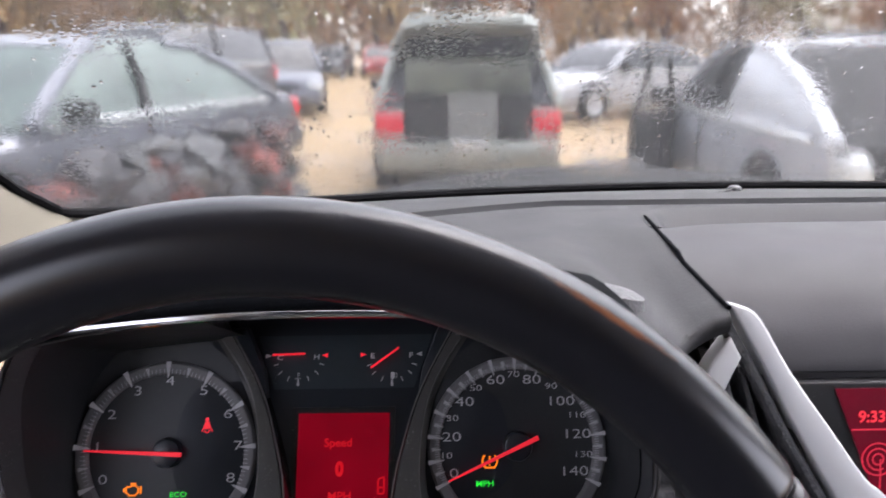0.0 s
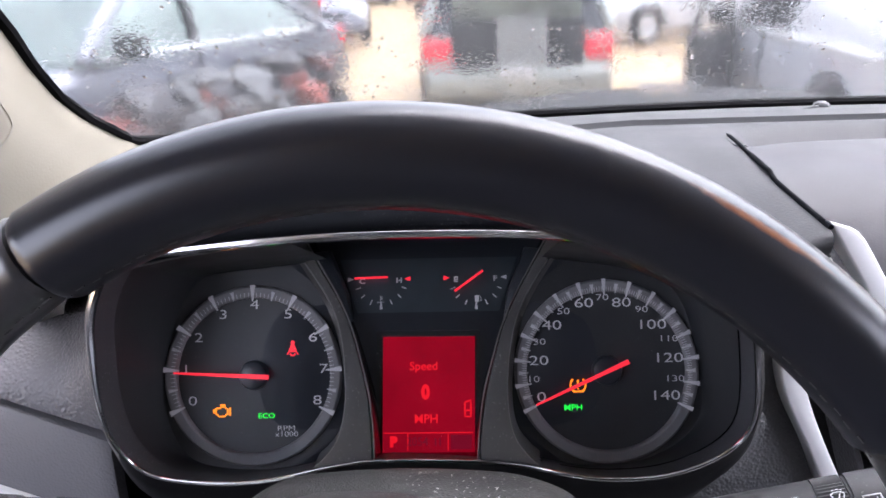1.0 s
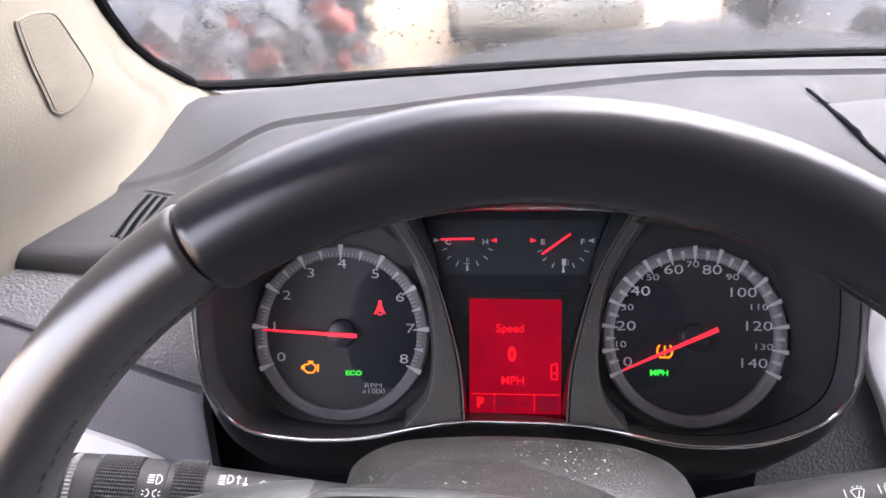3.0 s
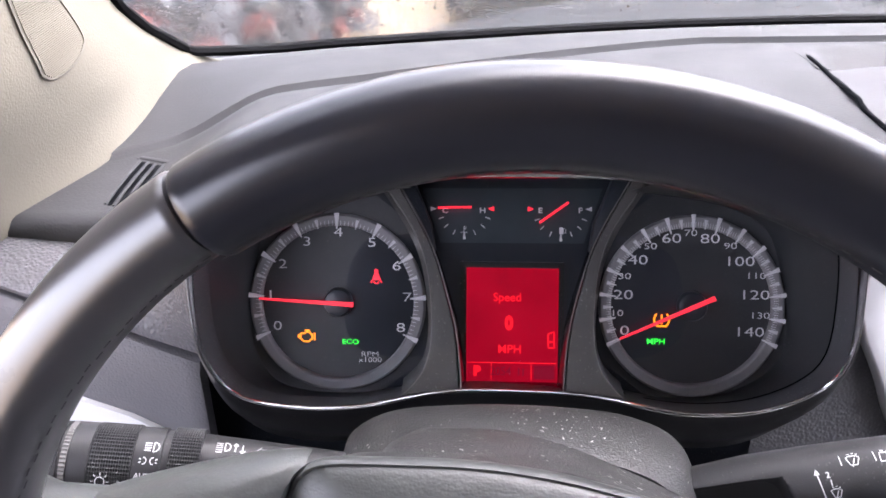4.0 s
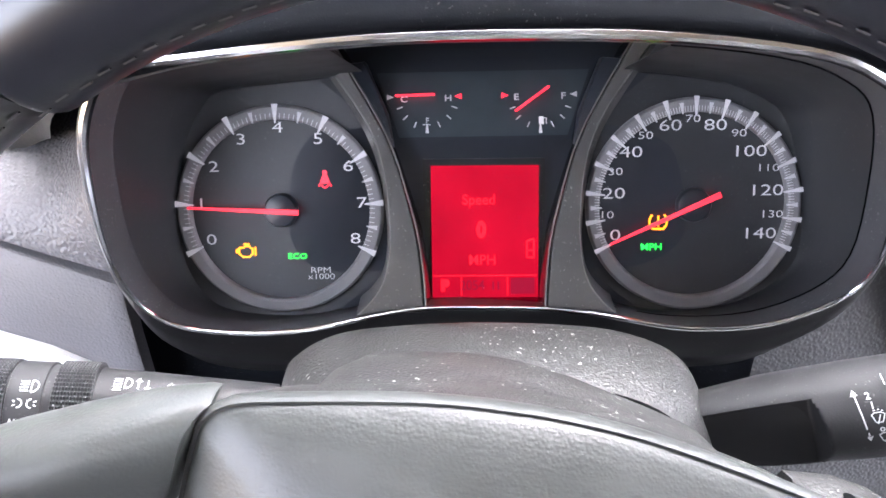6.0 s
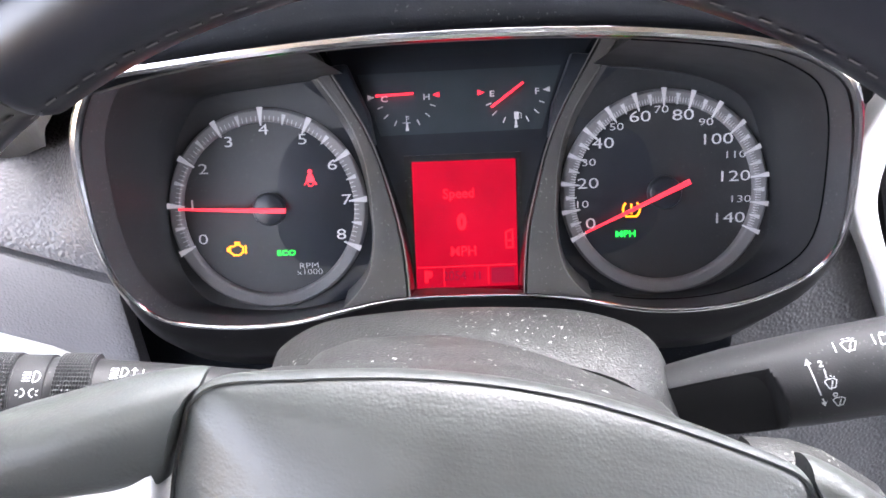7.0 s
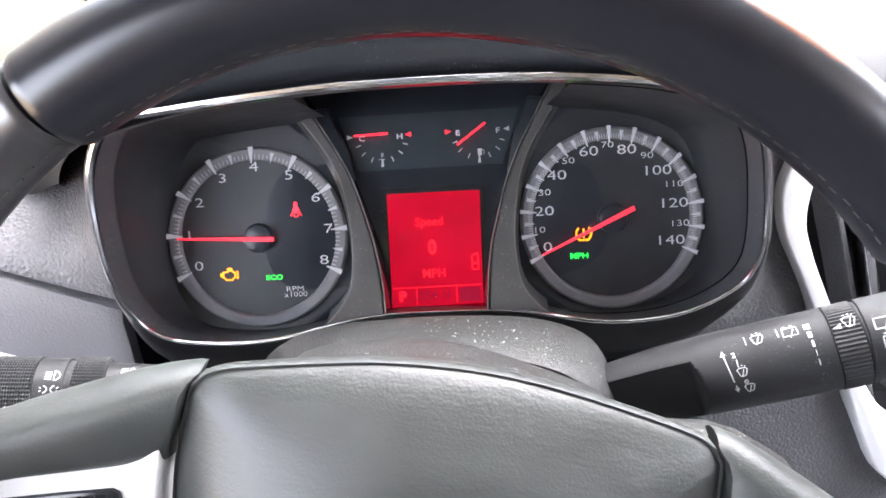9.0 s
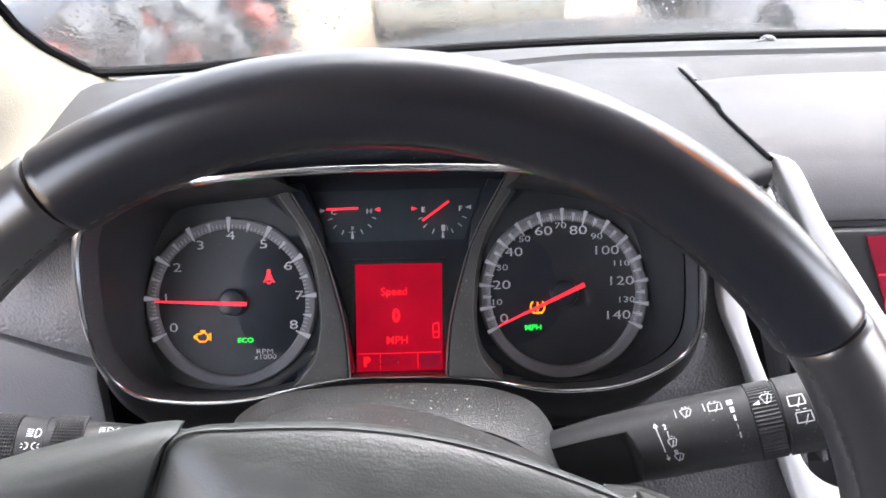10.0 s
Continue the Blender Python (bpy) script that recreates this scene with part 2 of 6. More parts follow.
def smooth_line(pts, closed=False, k=4):
    """Catmull-Rom through the points."""
    P = [Vector(p) for p in pts]
    n = len(P)
    out = []
    for i in range(n if closed else n - 1):
        a, b, c, d = (P[(i + o) % n] if closed else P[min(max(i + o, 0), n - 1)] for o in (-1, 0, 1, 2))
        for s in range(k):
            t = s / k
            out.append(0.5 * ((2 * b) + (c - a) * t + (2 * a - 5 * b + 4 * c - d) * t * t + (3 * b - a - 3 * c + d) * t ** 3))
    if not closed:
        out.append(P[-1])
    return out


def tube(path, radius, sides=12, closed=False, flat=1.0, up=(0, 0, 1)):
    """A tube along 3D points; radius may be a list; flat squeezes it along its second axis."""
    P = [Vector(p) for p in path]
    n = len(P)
    rs = radius if isinstance(radius, (list, tuple)) else [radius] * n
    rings = []
    for i in range(n):
        a, b = (P[i - 1], P[(i + 1) % n]) if closed else (P[max(i - 1, 0)], P[min(i + 1, n - 1)])
        d = (b - a).normalized()
        s = d.cross(Vector(up)).normalized()
        u = s.cross(d)
        rings.append([P[i] + rs[i] * (math.cos(2 * math.pi * j / sides) * s + flat * math.sin(2 * math.pi * j / sides) * u) for j in range(sides)])
    if closed:
        rings.append(rings[0])
        bm = loft(rings, cap=False)
        bmesh.ops.remove_doubles(bm, verts=bm.verts, dist=1e-7)
        return bm
    return loft(rings)


def ribbons(lines, width, lift=0.0, place=None):
    """Flat drawn strokes in a plane (or mapped by place), a little thick."""
    bm = bmesh.new()
    flat = place is None
    place = place or (lambda x, y, z: (x, y, z))
    for line in lines:
        P = []
        for (x0, y0), (x1, y1) in zip(line, line[1:]):
            m = max(1, int(math.hypot(x1 - x0, y1 - y0) / 0.0012)) if not flat else 1
            P += [Vector((x0 + (x1 - x0) * i / m, y0 + (y1 - y0) * i / m)) for i in range(m)]
        P.append(Vector(line[-1]))
        n = len(P)
        left, right = [], []
        for i in range(n):
            d = (P[min(i + 1, n - 1)] - P[max(i - 1, 0)]).normalized()
            s = Vector((-d.y, d.x)) * width / 2
            left.append(P[i] + s)
            right.append(P[i] - s)
        lv = [bm.verts.new(place(p.x, p.y, lift)) for p in left]
        rv = [bm.verts.new(place(p.x, p.y, lift)) for p in right]
        for i in range(n - 1):
            bm.faces.new((rv[i], rv[i + 1], lv[i + 1], lv[i]))
    return bm


def patches(polys, lift=0.0, place=None):
    bm = bmesh.new()
    place = place or (lambda x, y, z: (x, y, z))
    for poly in polys:
        bm.faces.new([bm.verts.new(place(x, y, lift)) for x, y in poly])
    return bm


def arc(cx, cy, r, a0, a1, k=10):
    return [(cx + r * math.cos(radians(a0 + (a1 - a0) * i / k)), cy + r * math.sin(radians(a0 + (a1 - a0) * i / k))) for i in range(k + 1)]


def lathe(profile, sides=48, m=None):
    """Turns (radius, z) pairs about z."""
    bm = loft([[(r * math.cos(2 * math.pi * i / sides), r * math.sin(2 * math.pi * i / sides), z) for i in range(sides)] for r, z in profile], cap=False)
    if m is not None:
        bmesh.ops.transform(bm, matrix=m, verts=bm.verts)
    return bm


def words(text, size, wide=1.0, place=None, bold=0.0):
    """The built-in font as a mesh, centred, size being the height of its capitals."""
    c = bpy.data.curves.new("writing", "FONT")
    c.body, c.size, c.align_x, c.align_y, c.offset = text, size / 0.72, "CENTER", "CENTER", bold
    c.resolution_u = 3
    ob = bpy.data.objects.new("writing", c)
    scene.collection.objects.link(ob)
    dg = bpy.context.evaluated_depsgraph_get()
    me = bpy.data.meshes.new_from_object(ob.evaluated_get(dg))
    bpy.data.objects.remove(ob)
    bpy.data.curves.remove(c)
    for v in me.vertices:
        x, y = v.co.x * wide, v.co.y
        v.co = place(x, y) if place else (x, y, 0)
    return me


# ---- instrument cluster ----
cluster = thing("instrument_cluster", DIAL, "dark chrome-rimmed instrument cluster with two round gauges, lit red screen", "instrument cluster")
BEZEL = [(-0.1525, 0.0375), (-0.1414, 0.0559), (-0.1308, 0.0618), (-0.1062, 0.0647), (-0.059, 0.0685), (-0.0133, 0.0700), (0.0537, 0.0688), (0.1093, 0.0628),
         (0.1373, 0.0536), (0.151, 0.0409), (0.1585, 0.0128), (0.1611, -0.0200), (0.1495, -0.0373), (0.1234, -0.049), (0.0890, -0.0510), (0.0548, -0.0452),
         (0.0287, -0.0434), (-0.0261, -0.0428), (-0.0537, -0.0453), (-0.0858, -0.0512), (-0.1152, -0.0518), (-0.1424, -0.0465), (-0.1560, -0.0300), (-0.1594, -0.0100), (-0.1575, 0.0140)]


def bezel_w(u, v):
    w = 0.062 + 0.5 * v
    dip = max(0.0, 1 - abs(u) / 0.065) * (1 if v < 0 else 0)
    return w - 0.012 * min(1, dip * 1.6)


ring2 = smooth_line(BEZEL, True, 4)
ring3 = [Vector((p.x, p.y, bezel_w(p.x, p.y))) for p in ring2]
CENTRE = Vector((0, 0.006))


def inset(k, w, grow=0.0):
    return [((p.x - CENTRE.x) * k + CENTRE.x, (p.y - CENTRE.y) * k + CENTRE.y, w if w is not None else bezel_w(p.x, p.y) + grow) for p in ring2]


part("chrome_ring", tube(ring3, [0.0011 + 0.0014 * min(1, max(0, (p.y + 0.02) / 0.06)) for p in ring3], 10, True), CHROME, cluster, "bright chrome rim")
part("inner_wall", loft([[(p.x, p.y, p.z - 0.001) for p in ring3], inset(0.994, None, -0.005), inset(0.997, None, -0.0195), inset(0.992, None, -0.0215)], cap=False), SATIN_DUSTY, cluster, "dusty satin grey surround")


def dish(k, low, f):
    """A loop inside the surround; f runs from the surround's lower edge (1) to the floor (0)."""
    return [(p.x * k, p.y * (low if p.y < 0 else k), (bezel_w(p.x, p.y) - 0.0215) * f - 0.0013 * (1 - f)) for p in ring2]


for side in (-1, 1):
    bm = loft([dish(0.992, 0.992, 1.0), dish(0.984, 0.997, 0.78), dish(0.974, 1.003, 0.52), dish(0.962, 1.008, 0.26), dish(0.950, 1.012, 0.08), dish(0.940, 1.012, 0.01), dish(0.930, 1.005, 0.0), dish(0.60, 0.60, 0.0)], cap=False)
    bmesh.ops.delete(bm, geom=[f for f in bm.faces if f.calc_center_median().x * side < 0.062], context="FACES")
    part("dish", bm, DISH_SATIN, cluster, "dark satin dish round the gauge")
joint = [p for p in dish(0.9915, 0.9915, 1.0) if p[0] > 0.066]
turn = max(range(len(joint)), key=lambda i: math.dist(joint[i], joint[i - 1]))
part("dish_joint", tube([(x, y, z + 0.0003) for x, y, z in joint[turn:] + joint[:turn]], 0.00042, 6), HOOD_BLACK, cluster, "dark joint round the dish")
part("outer_rim", tube([(p.x * 1.016, p.y * 1.016, p.z - 0.0035) for p in ring3], 0.0014, 8, True), SATIN_GREY, cluster, "dark satin outer rim")


def sag(v, k):
    return v * (1 + k) if v < 0 else v * (1 + 0.3 * k)


shroud = [[(p.x * 1.010, p.y * 1.010, p.z + 0.0004) for p in ring3], [(p.x * 1.022, sag(p.y, 0.12), p.z - 0.0045) for p in ring3], [(p.x * 1.03, sag(p.y, 0.30), p.z - 0.012) for p in ring3],
          [(p.x * 1.025, sag(p.y, 0.55), p.z - 0.034) for p in ring3], [(p.x * 0.97, sag(p.y, 0.58), p.z - 0.085) for p in ring3]]
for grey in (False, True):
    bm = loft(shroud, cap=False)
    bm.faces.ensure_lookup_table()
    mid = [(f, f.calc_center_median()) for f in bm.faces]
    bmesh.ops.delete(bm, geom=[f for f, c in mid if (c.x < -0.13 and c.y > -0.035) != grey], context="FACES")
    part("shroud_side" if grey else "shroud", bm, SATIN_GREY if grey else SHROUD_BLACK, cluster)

# dial plates and the dividers beside the middle panel
CUP_L = [(-0.0830, 0.0830), (-0.0724, 0.0678), (-0.0562, 0.0435), (-0.0476, 0.0222), (-0.0440, -0.0030), (-0.0442, -0.0205), (-0.0472, -0.0327), (-0.0534, -0.0412), (-0.0590, -0.0462)]
DIV_L = [(-0.0740, 0.0835), (-0.0650, 0.0680), (-0.0520, 0.0450), (-0.0437, 0.0275), (-0.0380, 0.0105), (-0.0323, -0.0100), (-0.0296, -0.0280), (-0.0283, -0.0450)]


def web(v):
    """The height of the webs between the gauges and the middle, rising towards the lower rim."""
    return max(0.002, 0.014 - 0.3 * v)


back = prism([(p[0], p[1]) for p in inset(0.97, 0)], -0.032, -0.022)
part("back_plate", back, BLACK_PLASTIC, cluster)
for side in (-1, 1):
    plate = [(side * 0.034, -0.050), (side * 0.152, -0.050), (side * 0.156, 0.02), (side * 0.14, 0.062), (side * 0.056, 0.070), (side * 0.046, 0.045), (side * 0.038, 0.0)]
    part("dial_plate", prism(plate if side > 0 else plate[::-1], -0.012, -0.0015, 0.0008), DIAL_FACE, cluster)
    cup, div = smooth_line(CUP_L, False, 4), smooth_line(DIV_L, False, 4)
    strip, wall = [], []
    hub_at = Vector((-0.0993, 0))
    for q in range(33):
        c, d = cup[round(q * (len(cup) - 1) / 32)], div[round(q * (len(div) - 1) / 32)]
        e, wc, wd = (d - c).normalized() * 0.0012, web(c.y), web(d.y)
        foot = c + (hub_at - c).normalized() * 0.0035
        strip.append([(-side * p.x, p.y, w) for p, w in ((foot, -0.004), (foot, 0.0002), (c - e * 0.6, wc - 0.0022), (c, wc - 0.0003), (c + e * 0.5, wc), (c + e, wc - 0.0001), (d - e, wd), (d - e * 0.3, wd - 0.0003), (d, wd - 0.0012), (d, -0.006))])
        wall.append([(-side * p.x, p.y, w) for p, w in ((d + e * 0.3, wd - 0.0008), (d + e * 0.9, wd - 0.0016), (d + e * 1.2, wd - 0.004), (d + e * 2.2, min(wd - 0.006, 0.002 - 0.2 * d.y)), (d + e * 2.2, -0.03), (d, -0.03))])
    part("divider", loft(strip), SATIN_GREY, cluster, "dusty satin grey web")
    part("pocket_wall", loft(wall), GLOSS_BLACK, cluster, "glossy black pocket wall")
    # thin pale tubes: the lips' highlights, put in as colour
    part("divider_highlight", tube([(-side * (p.x + 0.0012), p.y, web(p.y) - 0.0004) for p in div], 0.00045, 6), LIP_HIGHLIGHT, cluster)
    part("cup_highlight", tube([(-side * p.x, p.y, web(p.y) - 0.0004) for p in cup[5:]], 0.00055, 6), LIP_HIGHLIGHT, cluster)
part("pocket_sill", loft([[(-0.0285, v, w), (0.0288, v, w), (0.0288, v - 0.001, w - 0.006), (-0.0285, v - 0.001, w - 0.006)] for v, w in ((-0.0425, 0.0080), (-0.0432, 0.0185), (-0.0440, 0.0262))]), GLOSS_BLACK, cluster, "glossy sill below the screen", smooth=False)


def gauge(cx, name, start, step, count, minors, numbers, label):
    """A ring gauge: start and step in degrees, one long tick a step."""
    R = 0.0508
    dial = part(name, lathe([(0.0437, -0.0013), (0.0442, 0.0016), (0.0452, 0.0024), (0.0495, 0.0024), (0.0506, 0.0014), (R, -0.0013)], 96, Matrix.Translation((cx, 0, 0))), RING, cluster, label)
    longs, shorts = [], []
    wide = 0.0015 if count < 12 else 0.0012
    for i in range(count):
        a = radians(start - step * i)
        d, s = Vector((math.cos(a), math.sin(a))), Vector((-math.sin(a), math.cos(a)))
        c = Vector((cx, 0))
        longs.append([tuple(c + d * r + s * w) for r, w in ((0.0420, -0.0003), (0.0511, -wide), (0.0511, wide), (0.0420, 0.0003))])
        if i == count - 1:
            continue
        for j in range(1, minors):
            a = radians(start - step * (i + j / minors))
            d, s = Vector((math.cos(a), math.sin(a))), Vector((-math.sin(a), math.cos(a)))
            if j * 2 == minors:
                shorts.append([tuple(c + d * r + s * w) for r, w in ((0.0432, -0.0003), (0.0485, -0.0011), (0.0485, 0.0011), (0.0432, 0.0003))])
            else:
                shorts.append([tuple(c + d * r + s * w) for r, w in ((0.0442, -0.00018), (0.0468, -0.00018), (0.0468, 0.00018), (0.0442, 0.00018))])
    for poly in longs:
        part("tick", prism(poly, 0.0024, 0.0031), TICK_PRINT, dial, smooth=False)
    part("tick_scale", patches(shorts, 0.0029), TICK_PRINT, dial, smooth=False)
    for text, u, v, size in numbers:
        part("number", words(text, size, 1.50, lambda x, y, u=u, v=v: (u + x, v + y, -0.001), -0.00003), WHITE_PRINT, dial, smooth=False)
    hub = lathe([(0.0001, 0.0040), (0.0064, 0.0039), (0.0076, 0.0034), (0.0082, 0.002), (0.0084, -0.001)], 36, Matrix.Translation((cx + 0.0005, 0, 0)))
    part("hub", hub, DIAL_FACE, dial, "black centre cap")
    return dial


tach = gauge(-0.0993, "tachometer", 204.2, 28.64, 9, 10, [(str(i), u, v, 0.0054) for i, (u, v) in enumerate(
    ((-0.1346, -0.0145), (-0.1386, 0.0034), (-0.1313, 0.0214), (-0.1171, 0.0344), (-0.0989, 0.0398), (-0.0795, 0.0341), (-0.0654, 0.0208), (-0.0594, 0.0029), (-0.063, -0.0147)))],
    "grey ringed tachometer with white numbers and a red needle")
speedo = gauge(0.0993, "speedometer", 205.5, 16.464, 15, 10, [(str(10 * i), u, v, 0.0054 if i % 2 == 0 else 0.0036) for i, (u, v) in enumerate(
    ((0.0634, -0.0145), (0.059, -0.0046), (0.0624, 0.0057), (0.0629, 0.0162), (0.0702, 0.0253), (0.0768, 0.0331), (0.0883, 0.0375), (0.0987, 0.0406), (0.1093, 0.0374),
     (0.1204, 0.0335), (0.1256, 0.0249), (0.1346, 0.017), (0.1342, 0.0063), (0.1373, -0.0051), (0.1318, -0.0144)))],
    "grey ringed speedometer with white numbers and a red needle")


def needle(parent, tip, end, w0, w1, lift):
    t, e = Vector(tip), Vector(end)
    d = (e - t).normalized()
    s = Vector((-d.y, d.x))
    poly = [tuple(t - s * w0), tuple(e - s * w1), tuple(e + s * w1), tuple(t + s * w0)]
    part("needle", prism(poly, lift, lift + 0.0012, 0.0003, 1), RED_GLOW, parent, "lit red needle")


needle(tach, (-0.1435, 0.0022), (-0.0893, -0.0008), 0.0005, 0.0013, 0.0044)
needle(speedo, (0.0600, -0.0180), (0.1113, 0.0052), 0.0005, 0.0013, 0.0044)
part("writing", words("RPM", 0.0031, 1.3, lambda x, y: (-0.0808 + x, -0.0302 + y, -0.001), -0.00005), GREY_PRINT, tach, smooth=False)
part("writing", words("x1000", 0.0030, 1.3, lambda x, y: (-0.0806 + x, -0.0334 + y, -0.001), -0.00005), GREY_PRINT, tach, smooth=False)
part("eco_lamp", words("ECO", 0.0028, 1.25, lambda x, y: (-0.0921 + x, -0.0231 + y, -0.001), 0.00002), GREEN_GLOW, tach, "lit green letters", smooth=False)
part("unit_lamp", words("MPH", 0.0034, 1.1, lambda x, y: (0.0808 + x, -0.0204 + y, -0.001), 0.00002), GREEN_GLOW, speedo, "lit green letters", smooth=False)
ex, ey = -0.1176, -0.0203
engine = [[(ex - 0.0036, ey + 0.0018), (ex - 0.0012, ey + 0.0018), (ex - 0.0005, ey + 0.0026), (ex + 0.0016, ey + 0.0026), (ex + 0.0024, ey + 0.0015), (ex + 0.0032, ey + 0.0015), (ex + 0.0032, ey - 0.0016),
           (ex + 0.0024, ey - 0.0016), (ex + 0.0016, ey - 0.0028), (ex - 0.0018, ey - 0.0028), (ex - 0.0030, ey - 0.0015), (ex - 0.0036, ey - 0.0015), (ex - 0.0036, ey + 0.0018)],
          [(ex - 0.0048, ey + 0.0012), (ex - 0.0048, ey - 0.0010)], [(ex - 0.0048, ey), (ex - 0.0036, ey)], [(ex + 0.0046, ey + 0.0022), (ex + 0.0046, ey - 0.0022)],
          [(ex - 0.0012, ey + 0.0036), (ex + 0.0018, ey + 0.0036)], [(ex + 0.0003, ey + 0.0036), (ex + 0.0003, ey + 0.0026)]]
part("engine_lamp", ribbons(engine, 0.0009, -0.001), AMBER_GLOW, tach, "lit amber engine symbol", smooth=False)
bx, by = -0.077, 0.0149
belt = [[(bx - 0.0010, by + 0.0020), (bx + 0.0010, by + 0.0020), (bx + 0.0022, by - 0.0010), (bx + 0.0020, by - 0.0022), (bx - 0.0020, by - 0.0022), (bx - 0.0022, by - 0.0010)],
        [(bx + 0.0012 * math.cos(a * 0.628), by + 0.0031 + 0.0012 * math.sin(a * 0.628)) for a in range(10)]]
part("belt_lamp", patches(belt, -0.001), RED_GLOW, tach, "lit red seat belt symbol", smooth=False)
part("belt_lamp_strokes", ribbons([[(bx - 0.0032, by - 0.0036), (bx - 0.0012, by - 0.0008)], [(bx + 0.0032, by - 0.0036), (bx + 0.0012, by - 0.0008)], arc(bx, by - 0.0028, 0.0014, 180, 360, 6)], 0.0007, -0.001), RED_GLOW, tach, smooth=False)
tx, ty = 0.0838, -0.0079
part("tyre_lamp", ribbons([arc(tx, ty, 0.0042, 130, 235, 8), arc(tx, ty, 0.0042, 50, -55, 8), [(tx - 0.003, ty - 0.0036), (tx + 0.003, ty - 0.0036)], [(tx, ty + 0.0028), (tx, ty - 0.0008)], [(tx, ty - 0.0016), (tx, ty - 0.0024)]], 0.0010, -0.001), AMBER_GLOW, speedo, "lit amber tyre pressure symbol", smooth=False)


# middle panel with two small gauges and the screen, leaning back
def cen(u, v, lift=0.0):
    return (u, v, -0.003 - 0.2 * v + lift)


def cpl(x, y, z=0.0):
    return cen(x, y, z)


middle = part("middle_panel", loft([[cen(-0.070, 0.088, d), cen(0.070, 0.088, d), cen(0.034, -0.052, d), cen(-0.034, -0.052, d)] for d in (-0.004, 0.0)]), DIAL_FACE, cluster, "black middle panel", smooth=False)
part("gauge_window", loft([[cen(-0.052, 0.0655, d), cen(0.052, 0.0655, d), cen(0.041, 0.034, d), cen(-0.041, 0.034, d)] for d in (0.0, 0.0006)]), mat("smoked_panel", (0.042, 0.054, 0.062), 0.32, var=0.1), middle, smooth=False)


def small_gauge(cx, cy, marks, lamps, name):
    g = part(name, patches([[(cx + r * math.cos(radians(a)) + w * -math.sin(radians(a)), cy + r * math.sin(radians(a)) + w * math.cos(radians(a))) for r, w in ((0.0128, -0.0003), (0.0158 if a % 90 else 0.0172, -0.0003 if a % 90 else -0.0009), (0.0158 if a % 90 else 0.0172, 0.0003 if a % 90 else 0.0009), (0.0128, 0.0003))]
                            for a in marks], 0.0012, cpl), WHITE_PRINT, middle, "small gauge with white marks", smooth=False)
    for text, x, y in lamps:
        part("letter", words(text, 0.0030, 1.25, lambda a, b, x=x, y=y: cen(x + a, y + b, 0.0012), 0.0001), WHITE_PRINT, g, smooth=False)
    return g


temp = small_gauge(-0.0272, 0.0532, (200, 222, 246, 270, 294, 318, 340), (("C", -0.0385, 0.0524), ("H", -0.0168, 0.0526)), "temperature_gauge")
fuel = small_gauge(0.0280, 0.0524, (200, 222, 246, 270, 294, 318, 340), (("E", 0.0164, 0.0526), ("F", 0.0392, 0.0528)), "fuel_gauge")
for g, x, way, m in ((temp, -0.0452, 1, WHITE_PRINT), (temp, -0.0120, -1, RED_GLOW), (fuel, 0.0110, 1, RED_GLOW), (fuel, 0.0440, -1, WHITE_PRINT)):
    part("end_mark", patches([[(x - way * 0.0018, 0.0550), (x - way * 0.0018, 0.0522), (x + way * 0.0018, 0.0536)][::way]], 0.0012, cpl), m, g, smooth=False)
for g, tip, end in ((temp, (-0.0425, 0.0542), (-0.0232, 0.0546)), (fuel, (0.0157, 0.0458), (0.0322, 0.0575))):
    t, e = Vector(tip), Vector(end)
    s = (e - t).normalized()
    s = Vector((-s.y, s.x)) * 0.00062
    part("needle", loft([[cen(*(t - s), d), cen(*(e - s), d), cen(*(e + s), d), cen(*(t + s), d)] for d in (0.004, 0.005)]), RED_GLOW, g, "lit red needle", smooth=False)
part("thermometer_symbol", ribbons([[(-0.0275, 0.0437), (-0.0275, 0.0405)], [(-0.0262, 0.0431), (-0.0275, 0.0431)], [(-0.0262, 0.0421), (-0.0275, 0.0421)], [(-0.0295, 0.0401), (-0.0255, 0.0401)]], 0.00036, 0.0012, cpl), WHITE_PRINT, temp, smooth=False)
part("pump_symbol", patches([rounded(0.0272, 0.0296, 0.0393, 0.0431, 0.0004, 2)], 0.0012, cpl), WHITE_PRINT, fuel, smooth=False)
part("pump_hose", ribbons([[(0.0298, 0.0427), (0.0308, 0.0421), (0.0308, 0.0397), (0.0301, 0.0399)]], 0.00036, 0.0012, cpl), WHITE_PRINT, fuel, smooth=False)

# the red screen
bm = loft([[cen(u, v, d) for u, v in ((-0.0295, 0.0235), (0.0298, 0.0232), (0.0287, -0.0462), (-0.0283, -0.0464))] for d in (0.0, 0.0016)])
part("screen_frame", bm, BLACK_PLASTIC, middle, smooth=False)
screen = part("screen", loft([[cen(u, v, d) for u, v in ((-0.0256, 0.0203), (0.0268, 0.0199), (0.0256, -0.0427), (-0.0252, -0.0428))] for d in (0.0005, 0.0024)]), LCD_RED, middle, "glowing red display screen", smooth=False)


def lcd(text, u, v, size, wide=1.0, m=LCD_INK, bold=0.0001):
    part("writing", words(text, size, wide, lambda x, y: cen(u + x, v + y, 0.0028), bold), m, screen, smooth=False)


